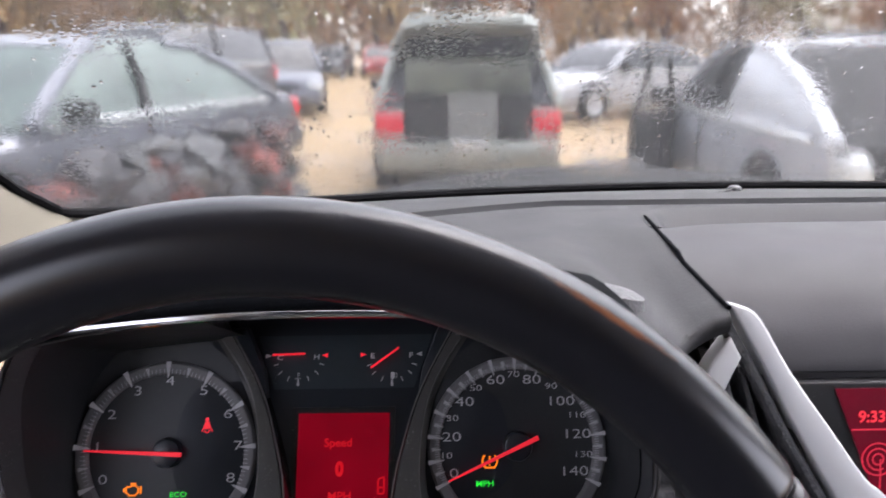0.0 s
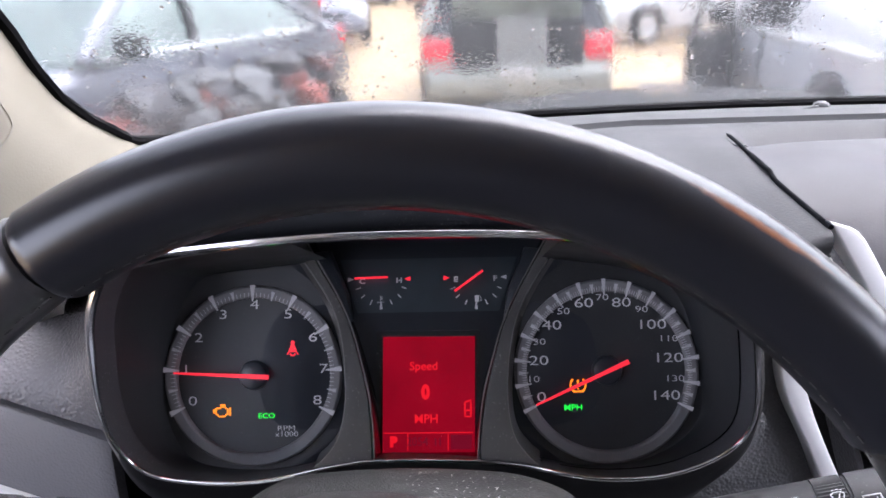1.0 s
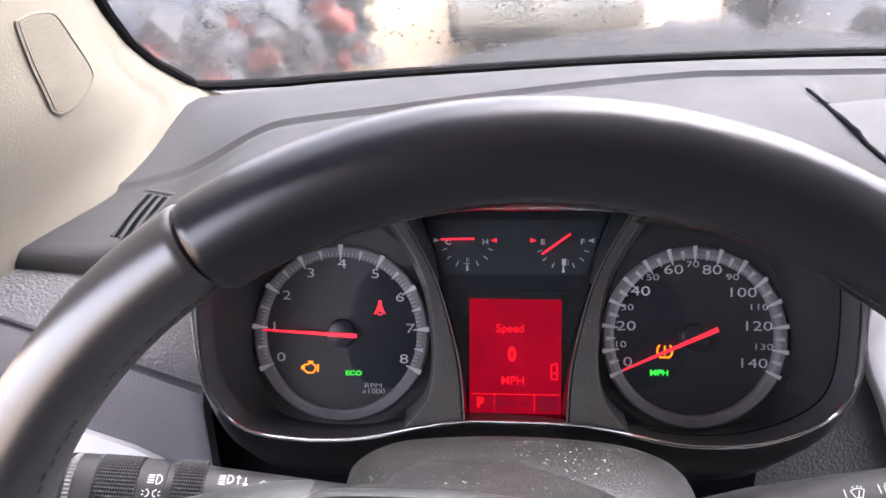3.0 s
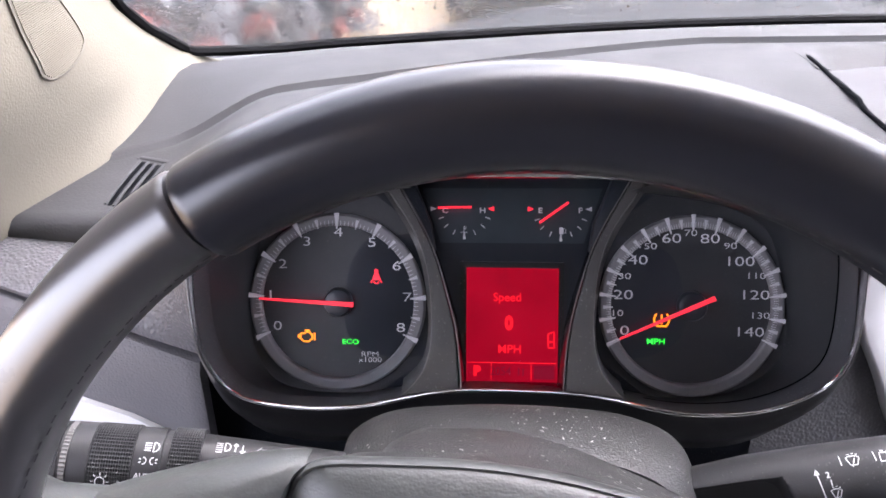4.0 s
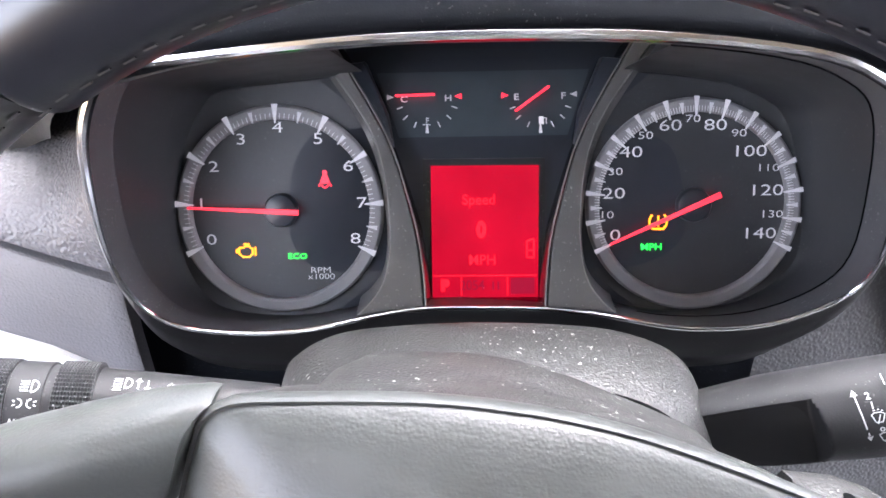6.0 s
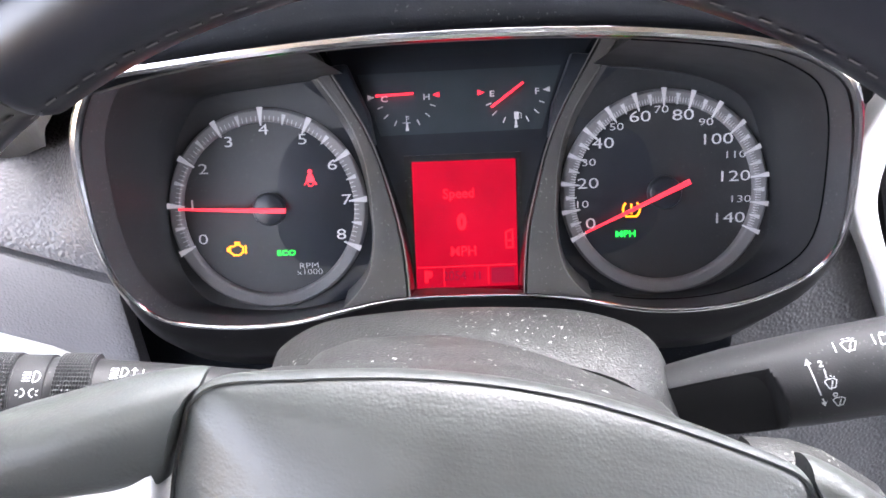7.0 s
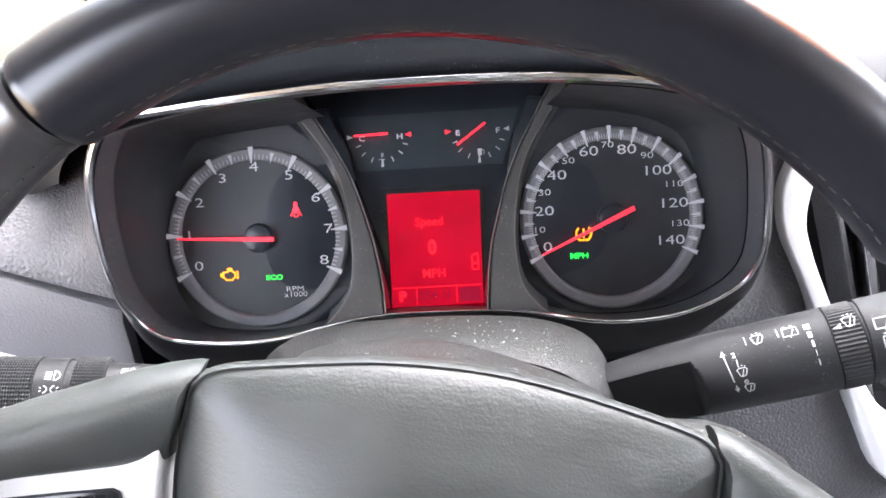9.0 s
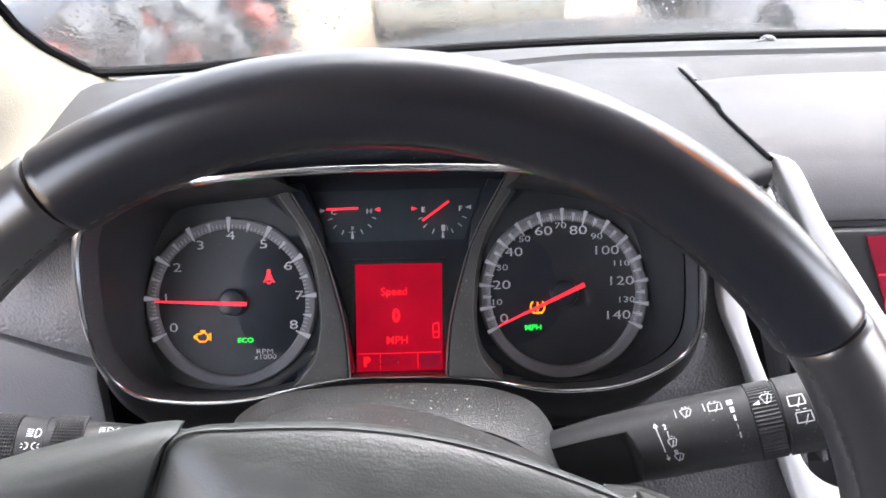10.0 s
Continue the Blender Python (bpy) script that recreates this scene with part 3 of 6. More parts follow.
lcd("Speed", -0.0024, 0.0036, 0.0048)
lcd("0", -0.0014, -0.0108, 0.0075, 0.85, bold=0.0006)
lcd("MPH", -0.0010, -0.0250, 0.0048)
lcd("P", -0.0192, -0.0370, 0.0050, bold=0.0006)
lcd("2054", -0.0060, -0.0370, 0.0048, 0.9, LCD_DIM)
part("odometer_bars", patches([[(0.0036 + d, -0.0390), (0.0046 + d, -0.0390), (0.0046 + d, -0.0350), (0.0036 + d, -0.0350)] for d in (0, 0.0025)], 0.0028, cpl), LCD_DIM, screen, smooth=False)
part("screen_rule", ribbons([[(-0.0246, -0.0322), (0.0250, -0.0322)], [(-0.0112, -0.0324), (-0.0112, -0.0415)], [(0.0110, -0.0324), (0.0110, -0.0415)]], 0.0005, 0.0028, cpl), LCD_INK, screen, smooth=False)
part("screen_field", patches([[(0.0125, -0.0410), (0.0240, -0.0410), (0.0240, -0.0335), (0.0125, -0.0335)]], 0.0026, cpl), LCD_DIM, screen, smooth=False)
part("screen_symbol", ribbons([[(0.0205, -0.0162), (0.0238, -0.0150), (0.0238, -0.0238), (0.0205, -0.0238), (0.0205, -0.0162)], [(0.0212, -0.0205), (0.0232, -0.0205)]], 0.0009, 0.0028, cpl), LCD_INK, screen, smooth=False)


def lens_material():
    """Clear thin acrylic: it lets the dials through and gives a faint gloss."""
    m, n, l, p = nodes_of("clear_lens")
    n.remove(p)
    tr = n.new("ShaderNodeBsdfTransparent")
    tr.inputs["Color"].default_value = (0.97, 0.97, 0.975, 1)
    gl = n.new("ShaderNodeBsdfGlossy")
    gl.inputs["Roughness"].default_value, gl.inputs["Color"].default_value = 0.05, (0.70, 0.85, 1.0, 1)
    mix = n.new("ShaderNodeMixShader")
    mix.inputs[0].default_value = 0.011
    l.new(tr.outputs[0], mix.inputs[1])
    l.new(gl.outputs[0], mix.inputs[2])
    l.new(mix.outputs[0], n["Material Output"].inputs["Surface"])
    return m


lens = []
for k, lift in ((1.0, 0.0), (0.75, -0.002), (0.45, -0.0035), (0.02, -0.004)):
    lens.append([(p.x * 0.965 * k, (p.y - 0.006) * 0.945 * k + 0.006, 0.032 + 0.30 * ((p.y - 0.006) * 0.945 * k + 0.006) + lift - 4.0 * (p.x * k) ** 2 * 0.3) for p in ring2])
lens_part = part("clear_lens", loft(lens, cap=False), lens_material(), cluster, "clear curved lens over the gauges")
lens_part.visible_shadow = False

def step(t):
    t = min(1, max(0, t))
    return t * t * (3 - 2 * t)


# ---- steering wheel, turned a little to the right ----
WHEEL = DIAL @ Matrix.Translation((0, -0.0913, 0.2021)) @ Matrix.Rotation(radians(9), 4, "X") @ Matrix.Rotation(radians(-12), 4, "Z")
wheel = thing("steering_wheel", WHEEL, "black leather steering wheel with silver spoke trim before the gauges", "steering wheel")
RIM = 0.1724


def rim_ring(a, k=1.0):
    """A cross-section of the rim at a degrees clockwise from its top."""
    r = radians(a)
    out = Vector((math.sin(r), math.cos(r), 0))
    pts = []
    inner = 0.0146 if -43.6 < (a + 180) % 360 - 180 < 43.6 else 0.0122
    for j in range(28):
        t = 2 * math.pi * j / 28
        c, s = math.cos(t), math.sin(t)
        pts.append(out * (RIM + (0.0146 if c > 0 else inner) * k * math.copysign(abs(c) ** 0.93, c)) + Vector((0, 0, 0.0160 * k * math.copysign(abs(s) ** 0.93, s))))
    return pts


for a0, a1 in ((-43.5, 43.5), (43.5, 135.4), (135.4, 224.6), (224.6, 316.5)):
    n = 40
    rings = [rim_ring(a0 + 0.12, 0.86), rim_ring(a0 + 0.22, 0.95), rim_ring(a0 + 0.7, 1.0)]
    rings += [rim_ring(a0 + 1.2 + (a1 - a0 - 2.4) * i / n) for i in range(n + 1)]
    rings += [rim_ring(a1 - 0.7, 1.0), rim_ring(a1 - 0.22, 0.95), rim_ring(a1 - 0.12, 0.86)]
    part("rim_section", loft(rings), LEATHER if abs(a0 + a1) < 1 else LEATHER_WORN, wheel, "black leather rim section")
part("rim_core", loft([rim_ring(360 * i / 72, 0.87) for i in range(73)], cap=False), RUBBER, wheel)
stitches = bmesh.new()
for i in range(210):
    a = 360 * i / 210
    r = radians(a)
    out, along = Vector((math.sin(r), math.cos(r), 0)), Vector((math.cos(r), -math.sin(r), 0))
    c = out * (RIM - (0.0146 if -43.6 < (a + 180) % 360 - 180 < 43.6 else 0.0122) * (0.925 if i % 2 else 0.905)) + Vector((0, 0, 0.0070 if i % 2 else 0.0078))
    pts = [c + along * x + Vector((0, 0, z)) + out * o for x in (-0.0013, 0.0013) for z, o in ((-0.0005, 0), (0.0005, 0), (0, -0.0003))]
    vs = [stitches.verts.new(p) for p in pts]
    for f in ((0, 1, 4, 3), (1, 2, 5, 4), (2, 0, 3, 5), (0, 2, 1), (3, 4, 5)):
        stitches.faces.new([vs[k] for k in f])
part("stitching", stitches, STITCH, wheel, "row of dark stitches", smooth=False)

HUB = [(-0.0868, 0.0310), (-0.0846, 0.0372), (-0.0805, 0.0415), (-0.0740, 0.0442), (-0.0625, 0.0467), (-0.042, 0.0508), (-0.0249, 0.0535), (-0.008, 0.0549), (0.008, 0.0552), (0.0249, 0.0543), (0.042, 0.0520), (0.0625, 0.0484), (0.0800, 0.0447), (0.0875, 0.0420), (0.0920, 0.0375), (0.0945, 0.0310),
       (0.0965, 0.0), (0.092, -0.035), (0.070, -0.062), (0.033, -0.078), (0.0, -0.082), (-0.03, -0.078), (-0.065, -0.062), (-0.085, -0.035), (-0.0892, 0.0)]
hub = smooth_line(HUB, True, 4)


def cover_ring(k, z):
    """The cover's outline shrunk by k, rounding off into an oval towards the middle."""
    b, out = step((1 - k) / 0.30) if k < 1 else 0.0, []
    for p in hub:
        x, y = p.x - 0.003, p.y + 0.01
        r, th = math.hypot(x, y), math.atan2(y, x)
        oval = 1 / math.sqrt((math.cos(th) / 0.0985) ** 2 + (math.sin(th) / 0.0660) ** 2)
        q = k * (r + (oval - r) * b)
        out.append((q * math.cos(th) + 0.003, q * math.sin(th) - 0.01, z + 0.0015 * (q * math.cos(th) / 0.092) ** 2 * k))
    return out


rings = [cover_ring(k, z) for k, z in ((0.80, -0.044), (0.955, -0.0385), (0.990, -0.0345), (0.999, -0.0325), (1.0, -0.0305), (0.997, -0.0289), (0.994, -0.0284), (0.989, -0.0284), (0.9865, -0.0285), (0.985, -0.0288), (0.983, -0.0288), (0.981, -0.0286))]
rings += [cover_ring(0.980 * k, -0.0286 + 0.0330 * (1 - k * k) ** 0.80) for k in (0.9985, 0.995, 0.989, 0.98, 0.967, 0.95, 0.93, 0.905, 0.875, 0.84, 0.80, 0.75, 0.69, 0.62, 0.54, 0.45, 0.35, 0.24, 0.12, 0.02)]
part("airbag_cover", loft(rings), AIRBAG, wheel, "domed grained black airbag cover")
part("hub_back", loft([[(p.x * kx, (p.y + 0.01) * k - 0.01, z) for p in hub] for kx, k, z in ((0.60, 0.72, -0.100), (0.70, 0.83, -0.075), (0.72, 0.865, -0.062), (0.74, 0.872, -0.056), (0.88, 0.93, -0.046), (0.92, 0.965, -0.039), (0.93, 0.972, -0.0365))]), COLUMN_PLASTIC, wheel, "dusty rear hub shell")


def spoke(side):
    """One spoke: a leather upper band, a silver plate below it and a switch pad."""
    grow = 0.0075 if side > 0 else 0.0

    def row(x, y1, y0, z1, z0):
        x = x + grow * max(0.0, min(1.0, (0.168 - x) / 0.08))
        ym, zm, hy, hz = (y0 + y1) / 2, (z1 + z0) / 2 + 0.001, (y1 - y0) / 2, (z1 - z0) / 2 + 0.001
        pts = []
        for i in range(20):
            c, q = math.cos(2 * math.pi * i / 20), math.sin(2 * math.pi * i / 20)
            pts.append((side * x, ym + hy * math.copysign(abs(c) ** 0.75, c), zm + hz * math.copysign(abs(q) ** 0.85, q)))
        return pts
    lift = 0.002 if side > 0 else 0.0
    upper = [(0.176, 0.040, -0.020, 0.008, -0.012), (0.168, 0.031, -0.014, 0.004, -0.018), (0.160, 0.0220, -0.0080, -0.001, -0.026), (0.148, 0.0185, -0.0030, -0.008, -0.034), (0.134, 0.0240, 0.0002, -0.0105, -0.041),
             (0.118, 0.0305, 0.0030, -0.013, -0.045), (0.104, 0.0360, 0.0052, -0.0165, -0.047), (0.096, 0.0388, 0.0064, -0.0195, -0.047), (0.0915, 0.0400, 0.0070, -0.0215, -0.047), (0.0860, 0.0412, 0.0078, -0.0240, -0.047), (0.0830, 0.0415, 0.0085, -0.0255, -0.046)]
    upper = [(x, y1 + lift, y0, z1, z0) for x, y1, y0, z1, z0 in upper]

    def clear(p):
        edge = 0.0892 - 0.0027 * (max(0.0, p[1]) / 0.034) ** 2 if p[1] < 0.033 else 0.0868 - 0.53 * (p[1] - 0.033) if p[1] < 0.0387 else 0.0838 - 1.33 * (p[1] - 0.0387)
        return (side * max(abs(p[0]), edge + grow + 0.0012), p[1], p[2])
    band = part("spoke", loft([[clear(tuple(p)) for p in smooth_line(row(*r), True, 2)] for r in upper]), AIRBAG, wheel, "leather wrapped spoke")
    plate = [(0.160, -0.003), (0.138, 0.0030), (0.115, 0.0095), (0.0945 + grow, 0.0156), (0.0915 + grow, 0.0158), (0.0923 + grow, -0.030), (0.115, -0.036), (0.150, -0.026)]
    bm = prism([(side * x, y) for x, y in plate], -0.040, -0.0195, 0.002, 3)
    silver = part("spoke_trim", bm, SILVER, band, "silver painted trim")
    pad = [(0.1025, -0.0035), (0.1035, -0.0012), (0.1058, -0.0004), (0.1213, -0.0043), (0.1406, -0.0096), (0.1520, -0.0128), (0.1500, -0.0290), (0.1050, -0.0260), (0.1025, -0.0240)]
    part("switch_pad", prism([(side * x, y) for x, y in pad], -0.030, -0.0178, 0.001), GLOSS_BLACK, band, "black switch pad")
    for x0, x1 in ((0.1050, 0.1165), (0.1185, 0.1490)):
        top = [(x0, -0.0028 - 0.27 * (x0 - 0.1058)), (x1, -0.0028 - 0.27 * (x1 - 0.1058)), (x1, -0.0265), (x0, -0.0245)]
        part("switch", prism([(side * x, y) for x, y in top], -0.024, -0.0160, 0.0014), RUBBER, band)
    if side > 0:
        back = [(0.150, 0.006, 0.004), (0.130, 0.0250, 0.007), (0.121, 0.0290, 0.009), (0.112, 0.0325, 0.010), (0.100, 0.0345, 0.010), (0.085, 0.0330, 0.010)]
        part("spoke_back", loft([[(side * x, y - 0.018 + 0.018 * math.copysign(abs(math.cos(a * 0.524)) ** 0.6, math.cos(a * 0.524)), -0.058 + d * math.copysign(abs(math.sin(a * 0.524)) ** 0.6, math.sin(a * 0.524))) for a in range(12)] for x, y, d in back]), COLUMN_PLASTIC, wheel, "dusty grained rear of the spoke")
    if side < 0:
        part("writing", words("RES/+", 0.0024, 1.1, lambda x, y: (-0.1318 + x, -0.0135 + y, -0.0156)), GREY_PRINT, band, smooth=False)


spoke(-1)
spoke(1)
low = [[(x, y - 0.078, z) for x, y, z in ((-w, d, -0.02), (w, d, -0.02), (w, d, -0.045), (-w, d, -0.045))] for w, d in ((0.03, 0.01), (0.026, -0.04), (0.032, -0.092))]
part("lower_spoke", loft(low), SILVER, wheel)

# ---- steering column ----
column = thing("steering_column", DIAL, "dusty dark grey plastic steering column shroud below the gauges", "steering column")


def arch(w, k, dv):
    pts = [(-0.078, -0.115), (-0.0785, -0.068), (-0.0757, -0.0505), (-0.0705, -0.0437), (-0.0600, -0.0380), (-0.0468, -0.0349), (-0.022, -0.0330), (0.0, -0.0326), (0.024, -0.0335), (0.0450, -0.0357), (0.0630, -0.0415), (0.0722, -0.0490), (0.0780, -0.0617), (0.0808, -0.0750), (0.081, -0.115)]
    return [(p.x * k, p.y + dv, w) for p in smooth_line([(x, y, 0) for x, y in pts], False, 3)]


part("upper_shell", loft([arch(0.066, 0.93, -0.010), arch(0.080, 0.965, -0.0045), arch(0.088, 0.99, -0.0015), arch(0.0925, 0.999, -0.0003), arch(0.096, 1.0, 0.0), arch(0.102, 0.992, -0.0008), arch(0.112, 0.965, -0.0030), arch(0.122, 0.925, -0.0060), arch(0.129, 0.875, -0.0088), arch(0.1315, 0.855, -0.0105), arch(0.1305, 0.835, -0.0130)]), COLUMN_PLASTIC, column, "textured dusty upper shroud")
part("collar", loft([arch(0.100, 0.80, -0.0150), arch(0.138, 0.80, -0.0160), arch(0.165, 0.74, -0.0200)]), BLACK_PLASTIC, column, "black collar behind the hub")
part("rear_shell", loft([arch(0.030, 0.80, -0.022), arch(0.075, 0.82, -0.022)]), BLACK_PLASTIC, column)


# ---- stalks ----
class Stalk:
    """A tapered stem with an axis; x runs along it, y round it towards the top."""
    def __init__(self, c, d, radii):
        self.c, self.a = Vector(c), Vector(d).normalized()
        self.n = (Vector((0, 0.25, 1)) - Vector((0, 0.25, 1)).dot(self.a) * self.a).normalized()
        self.b = self.n.cross(self.a)
        self.radii = radii

    def r(self, x):
        for (x0, r0), (x1, r1) in zip(self.radii, self.radii[1:]):
            if x <= x1:
                return r0 + (r1 - r0) * (x - x0) / max(1e-9, x1 - x0) if x >= x0 else r0
        return self.radii[-1][1]

    def at(self, x, ang, r):
        return self.c + self.a * x + r * (math.cos(ang) * self.n + math.sin(ang) * self.b)

    def flat(self, x, ang, r, grip):
        """The radius where a flat is cut for the fingers, up to grip along the stem."""
        if grip is None:
            return r
        d = 0.60 + 0.42 * step((x - grip + 0.0055) / 0.0055)
        c = math.cos(ang + 0.42)
        return min(r, d * r / c) if c > 0.05 else r

    def body(self, sides=64, grip=None):
        cuts = self.radii if grip is None else sorted(self.radii + [(grip - 0.0065 + 0.00065 * i, self.r(grip - 0.0065 + 0.00065 * i)) for i in range(11)])
        return loft([[self.at(x, 2 * math.pi * i / sides, self.flat(x, math.remainder(2 * math.pi * i / sides, 2 * math.pi), r, grip)) for i in range(sides)] for x, r in cuts])

    def knurl(self, x0, x1, r, count=64, cross=0):
        xs = [x0 + (x1 - x0) * i / max(2, cross) for i in range(max(2, cross) + 1)]
        rings = [[self.at(x0, math.pi * i / count, r - 0.0012) for i in range(2 * count)]]
        for k, x in enumerate(xs):
            for dx, dr in (((-0.0003, 0.0), (0.0003, 0.0)) if not cross else ((-0.00035, -0.0004), (-0.0001, 0.0), (0.00035, 0.0))):
                rings.append([self.at(min(max(x + dx, x0), x1), math.pi * i / count, r + dr + (0.0 if i % 2 else -0.0005)) for i in range(2 * count)])
        rings.append([self.at(x1, math.pi * i / count, r - 0.0012) for i in range(2 * count)])
        return loft(rings)

    def put(self, lift=0.00025):
        return lambda x, y, z=0.0: self.at(x, y / self.r(x), self.r(x) + lift)


right = Stalk((0.130, -0.0550, 0.1195), (1, 0.25, 0.25), [(-0.072, 0.0112), (-0.055, 0.0136), (-0.035, 0.0156), (-0.01, 0.0163), (0.0300, 0.0164), (0.0302, 0.0154), (0.0412, 0.0154), (0.0414, 0.0158), (0.0424, 0.0158), (0.0426, 0.0166), (0.0680, 0.0167), (0.0712, 0.0157), (0.0725, 0.011)])
wiper = thing("wiper_stalk", DIAL, "black wiper stalk with white symbols beside the wheel", "stalk")
part("stem", right.body(grip=-0.018), STALK_PLASTIC, wiper, "black tapered stem")
part("ribbed_ring", right.knurl(0.0306, 0.0408, 0.0166, 60), STALK_PLASTIC, wiper, "finely ribbed turning ring")
rp = right.put()
# thin skin over the flat; its darker colour paints the shade there
scoop = [[right.at(x, a, right.flat(x, a, right.r(x), -0.018) + 0.0002) for a in [-1.30 + lim * k / 12 for k in range(13)]] for x, lim in ((-0.066, 1.70), (-0.050, 1.74), (-0.036, 1.76), (-0.029, 1.74), (-0.0262, 1.66), (-0.0245, 1.5), (-0.0236, 1.2))]
part("grip_flat", loft(scoop, closed=False), GRIP, wiper, "smooth black grip flat with its shade painted in")


def wiper_icon(x, y, s=1.0, bars=False):
    lines = [[(x - 0.0024 * s, y + 0.0012 * s), (x - 0.0012 * s, y + 0.0020 * s), (x + 0.0012 * s, y + 0.0020 * s), (x + 0.0024 * s, y + 0.0012 * s), (x + 0.0012 * s, y - 0.0018 * s), (x - 0.0012 * s, y - 0.0018 * s), (x - 0.0024 * s, y + 0.0012 * s)],
             [(x - 0.0006 * s, y - 0.0024 * s), (x + 0.0008 * s, y + 0.0012 * s)]]
    if bars:
        lines += [[(x - 0.0016 * s, y + 0.0029 * s), (x - 0.0008 * s, y + 0.0029 * s)], [(x + 0.0000 * s, y + 0.0031 * s), (x + 0.0008 * s, y + 0.0031 * s)], [(x + 0.0014 * s, y + 0.0027 * s), (x + 0.0020 * s, y + 0.0025 * s)]]
    return lines


def rear_icon(x, y, s=1.0, bars=False):
    lines = [[(x - 0.0028 * s, y - 0.0018 * s), (x - 0.0026 * s, y + 0.0018 * s), (x + 0.0026 * s, y + 0.0018 * s), (x + 0.0028 * s, y - 0.0018 * s), (x - 0.0028 * s, y - 0.0018 * s)], [(x - 0.0002 * s, y - 0.0026 * s), (x + 0.0014 * s, y + 0.0008 * s)]]
    if bars:
        lines += [[(x - 0.0022 * s, y + 0.0027 * s), (x - 0.0010 * s, y + 0.0027 * s)], [(x + 0.0002 * s, y + 0.0027 * s), (x + 0.0014 * s, y + 0.0027 * s)]]
    return lines


def rs(x, y, z=0.0):
    return rp(x + 0.0052, y + 0.0010)


part("arrow_mark", ribbons([[(-0.0150, 0.0060), (-0.0135, -0.0050)], [(-0.0133, -0.0062), (-0.0131, -0.0074)]], 0.00045, 0, rs), STALK_PRINT, wiper, smooth=False)
part("arrow_head", patches([[(-0.0151, 0.0078), (-0.0161, 0.0056), (-0.0139, 0.0058)], [(-0.0130, -0.0092), (-0.0121, -0.0074), (-0.0140, -0.0076)]], 0, rs), STALK_PRINT, wiper, smooth=False)
for text, x, y in (("2", -0.0112, 0.0052), ("1", -0.0106, 0.0022), ("o", -0.0092, -0.0052)):
    part("mark", words(text, 0.0022, 1.0, lambda a, b, x=x, y=y: rs(x + a, y + b), 0.00006), STALK_PRINT, wiper, smooth=False)
part("wiper_symbol", ribbons(wiper_icon(-0.0096, -0.0016, 0.8, True), 0.00036, 0, rs), STALK_PRINT, wiper, smooth=False)
part("wiper_symbol", ribbons(wiper_icon(-0.0084, -0.0082, 0.8), 0.00036, 0, rs), STALK_PRINT, wiper, smooth=False)
part("washer_symbol", ribbons(wiper_icon(-0.0010, 0.0098, 1.0, True) + [[(-0.0056, 0.0122), (-0.0054, 0.0082)]], 0.00036, 0, rs), STALK_PRINT, wiper, smooth=False)
part("washer_symbol", ribbons(rear_icon(0.0112, 0.0100, 1.0, True) + [[(0.0066, 0.0126), (0.0068, 0.0086)]], 0.00036, 0, rs), STALK_PRINT, wiper, smooth=False)
part("delay_marks", patches([[(0.0215 + i * 0.0005, 0.0128 - i * 0.0036), (0.0215 + i * 0.0005, 0.0103 - i * 0.0036), (0.0238 - i * 0.0002, 0.0103 - i * 0.0036), (0.0238 - i * 0.0002, 0.0128 - i * 0.0036)] for i in range(5)], 0, rp), STALK_PRINT, wiper, smooth=False)
rq = right.put(0.0014)
part("ring_symbol", ribbons(wiper_icon(0.0374, 0.0092, 1.0, True), 0.00036, 0, rq), STALK_PRINT, wiper, smooth=False)
part("ring_pointer", patches([[(0.0312, 0.0076), (0.0342, 0.0090), (0.0342, 0.0070)]], 0, rq), STALK_PRINT, wiper, smooth=False)
part("rear_wiper_symbol", ribbons(rear_icon(0.0482, 0.0066, 1.15), 0.00045, 0, rp), STALK_PRINT, wiper, smooth=False)
part("rear_wiper_symbol", ribbons(rear_icon(0.0494, -0.0006, 1.15, True), 0.00045, 0, rp), STALK_PRINT, wiper, smooth=False)

left = Stalk((-0.140, -0.0485, 0.1375), (1, -0.12, -0.22), [(-0.0560, 0.009), (-0.0535, 0.0135), (-0.0500, 0.0145), (-0.0380, 0.0148), (-0.0378, 0.0142), (-0.0340, 0.0142), (-0.0338, 0.0150), (-0.0270, 0.0150), (-0.0268, 0.0142), (-0.0110, 0.0142), (-0.0108, 0.0146), (-0.0010, 0.0146), (-0.0008, 0.0138), (0.0016, 0.0138),
                                                              (0.0018, 0.0142), (0.0134, 0.0142), (0.0136, 0.0134), (0.04, 0.0118), (0.07, 0.0100)])
signal = thing("light_stalk", DIAL, "black light and indicator stalk with white symbols beside the wheel", "stalk")
part("stem", left.body(), STALK_PLASTIC, signal, "black stepped stem")
part("knurled_knob", left.knurl(-0.0264, -0.0114, 0.0152, 62, 16), STALK_PLASTIC, signal, "knurled lamp knob")
part("knurled_ring", left.knurl(0.0020, 0.0132, 0.0152, 62, 12), STALK_PLASTIC, signal, "knurled ring")
part("steel_band", left.knurl(-0.0368, -0.0346, 0.0150, 60), SATIN_GREY, signal)
lput = left.put(0.0003)


def lp(x, y, z=0.0):
    """Marks on the stem; those past the rings sit further in."""
    return lput(x - 0.0040, y + 0.0034) if x > 0.02 else lput(x, y + 0.0022)



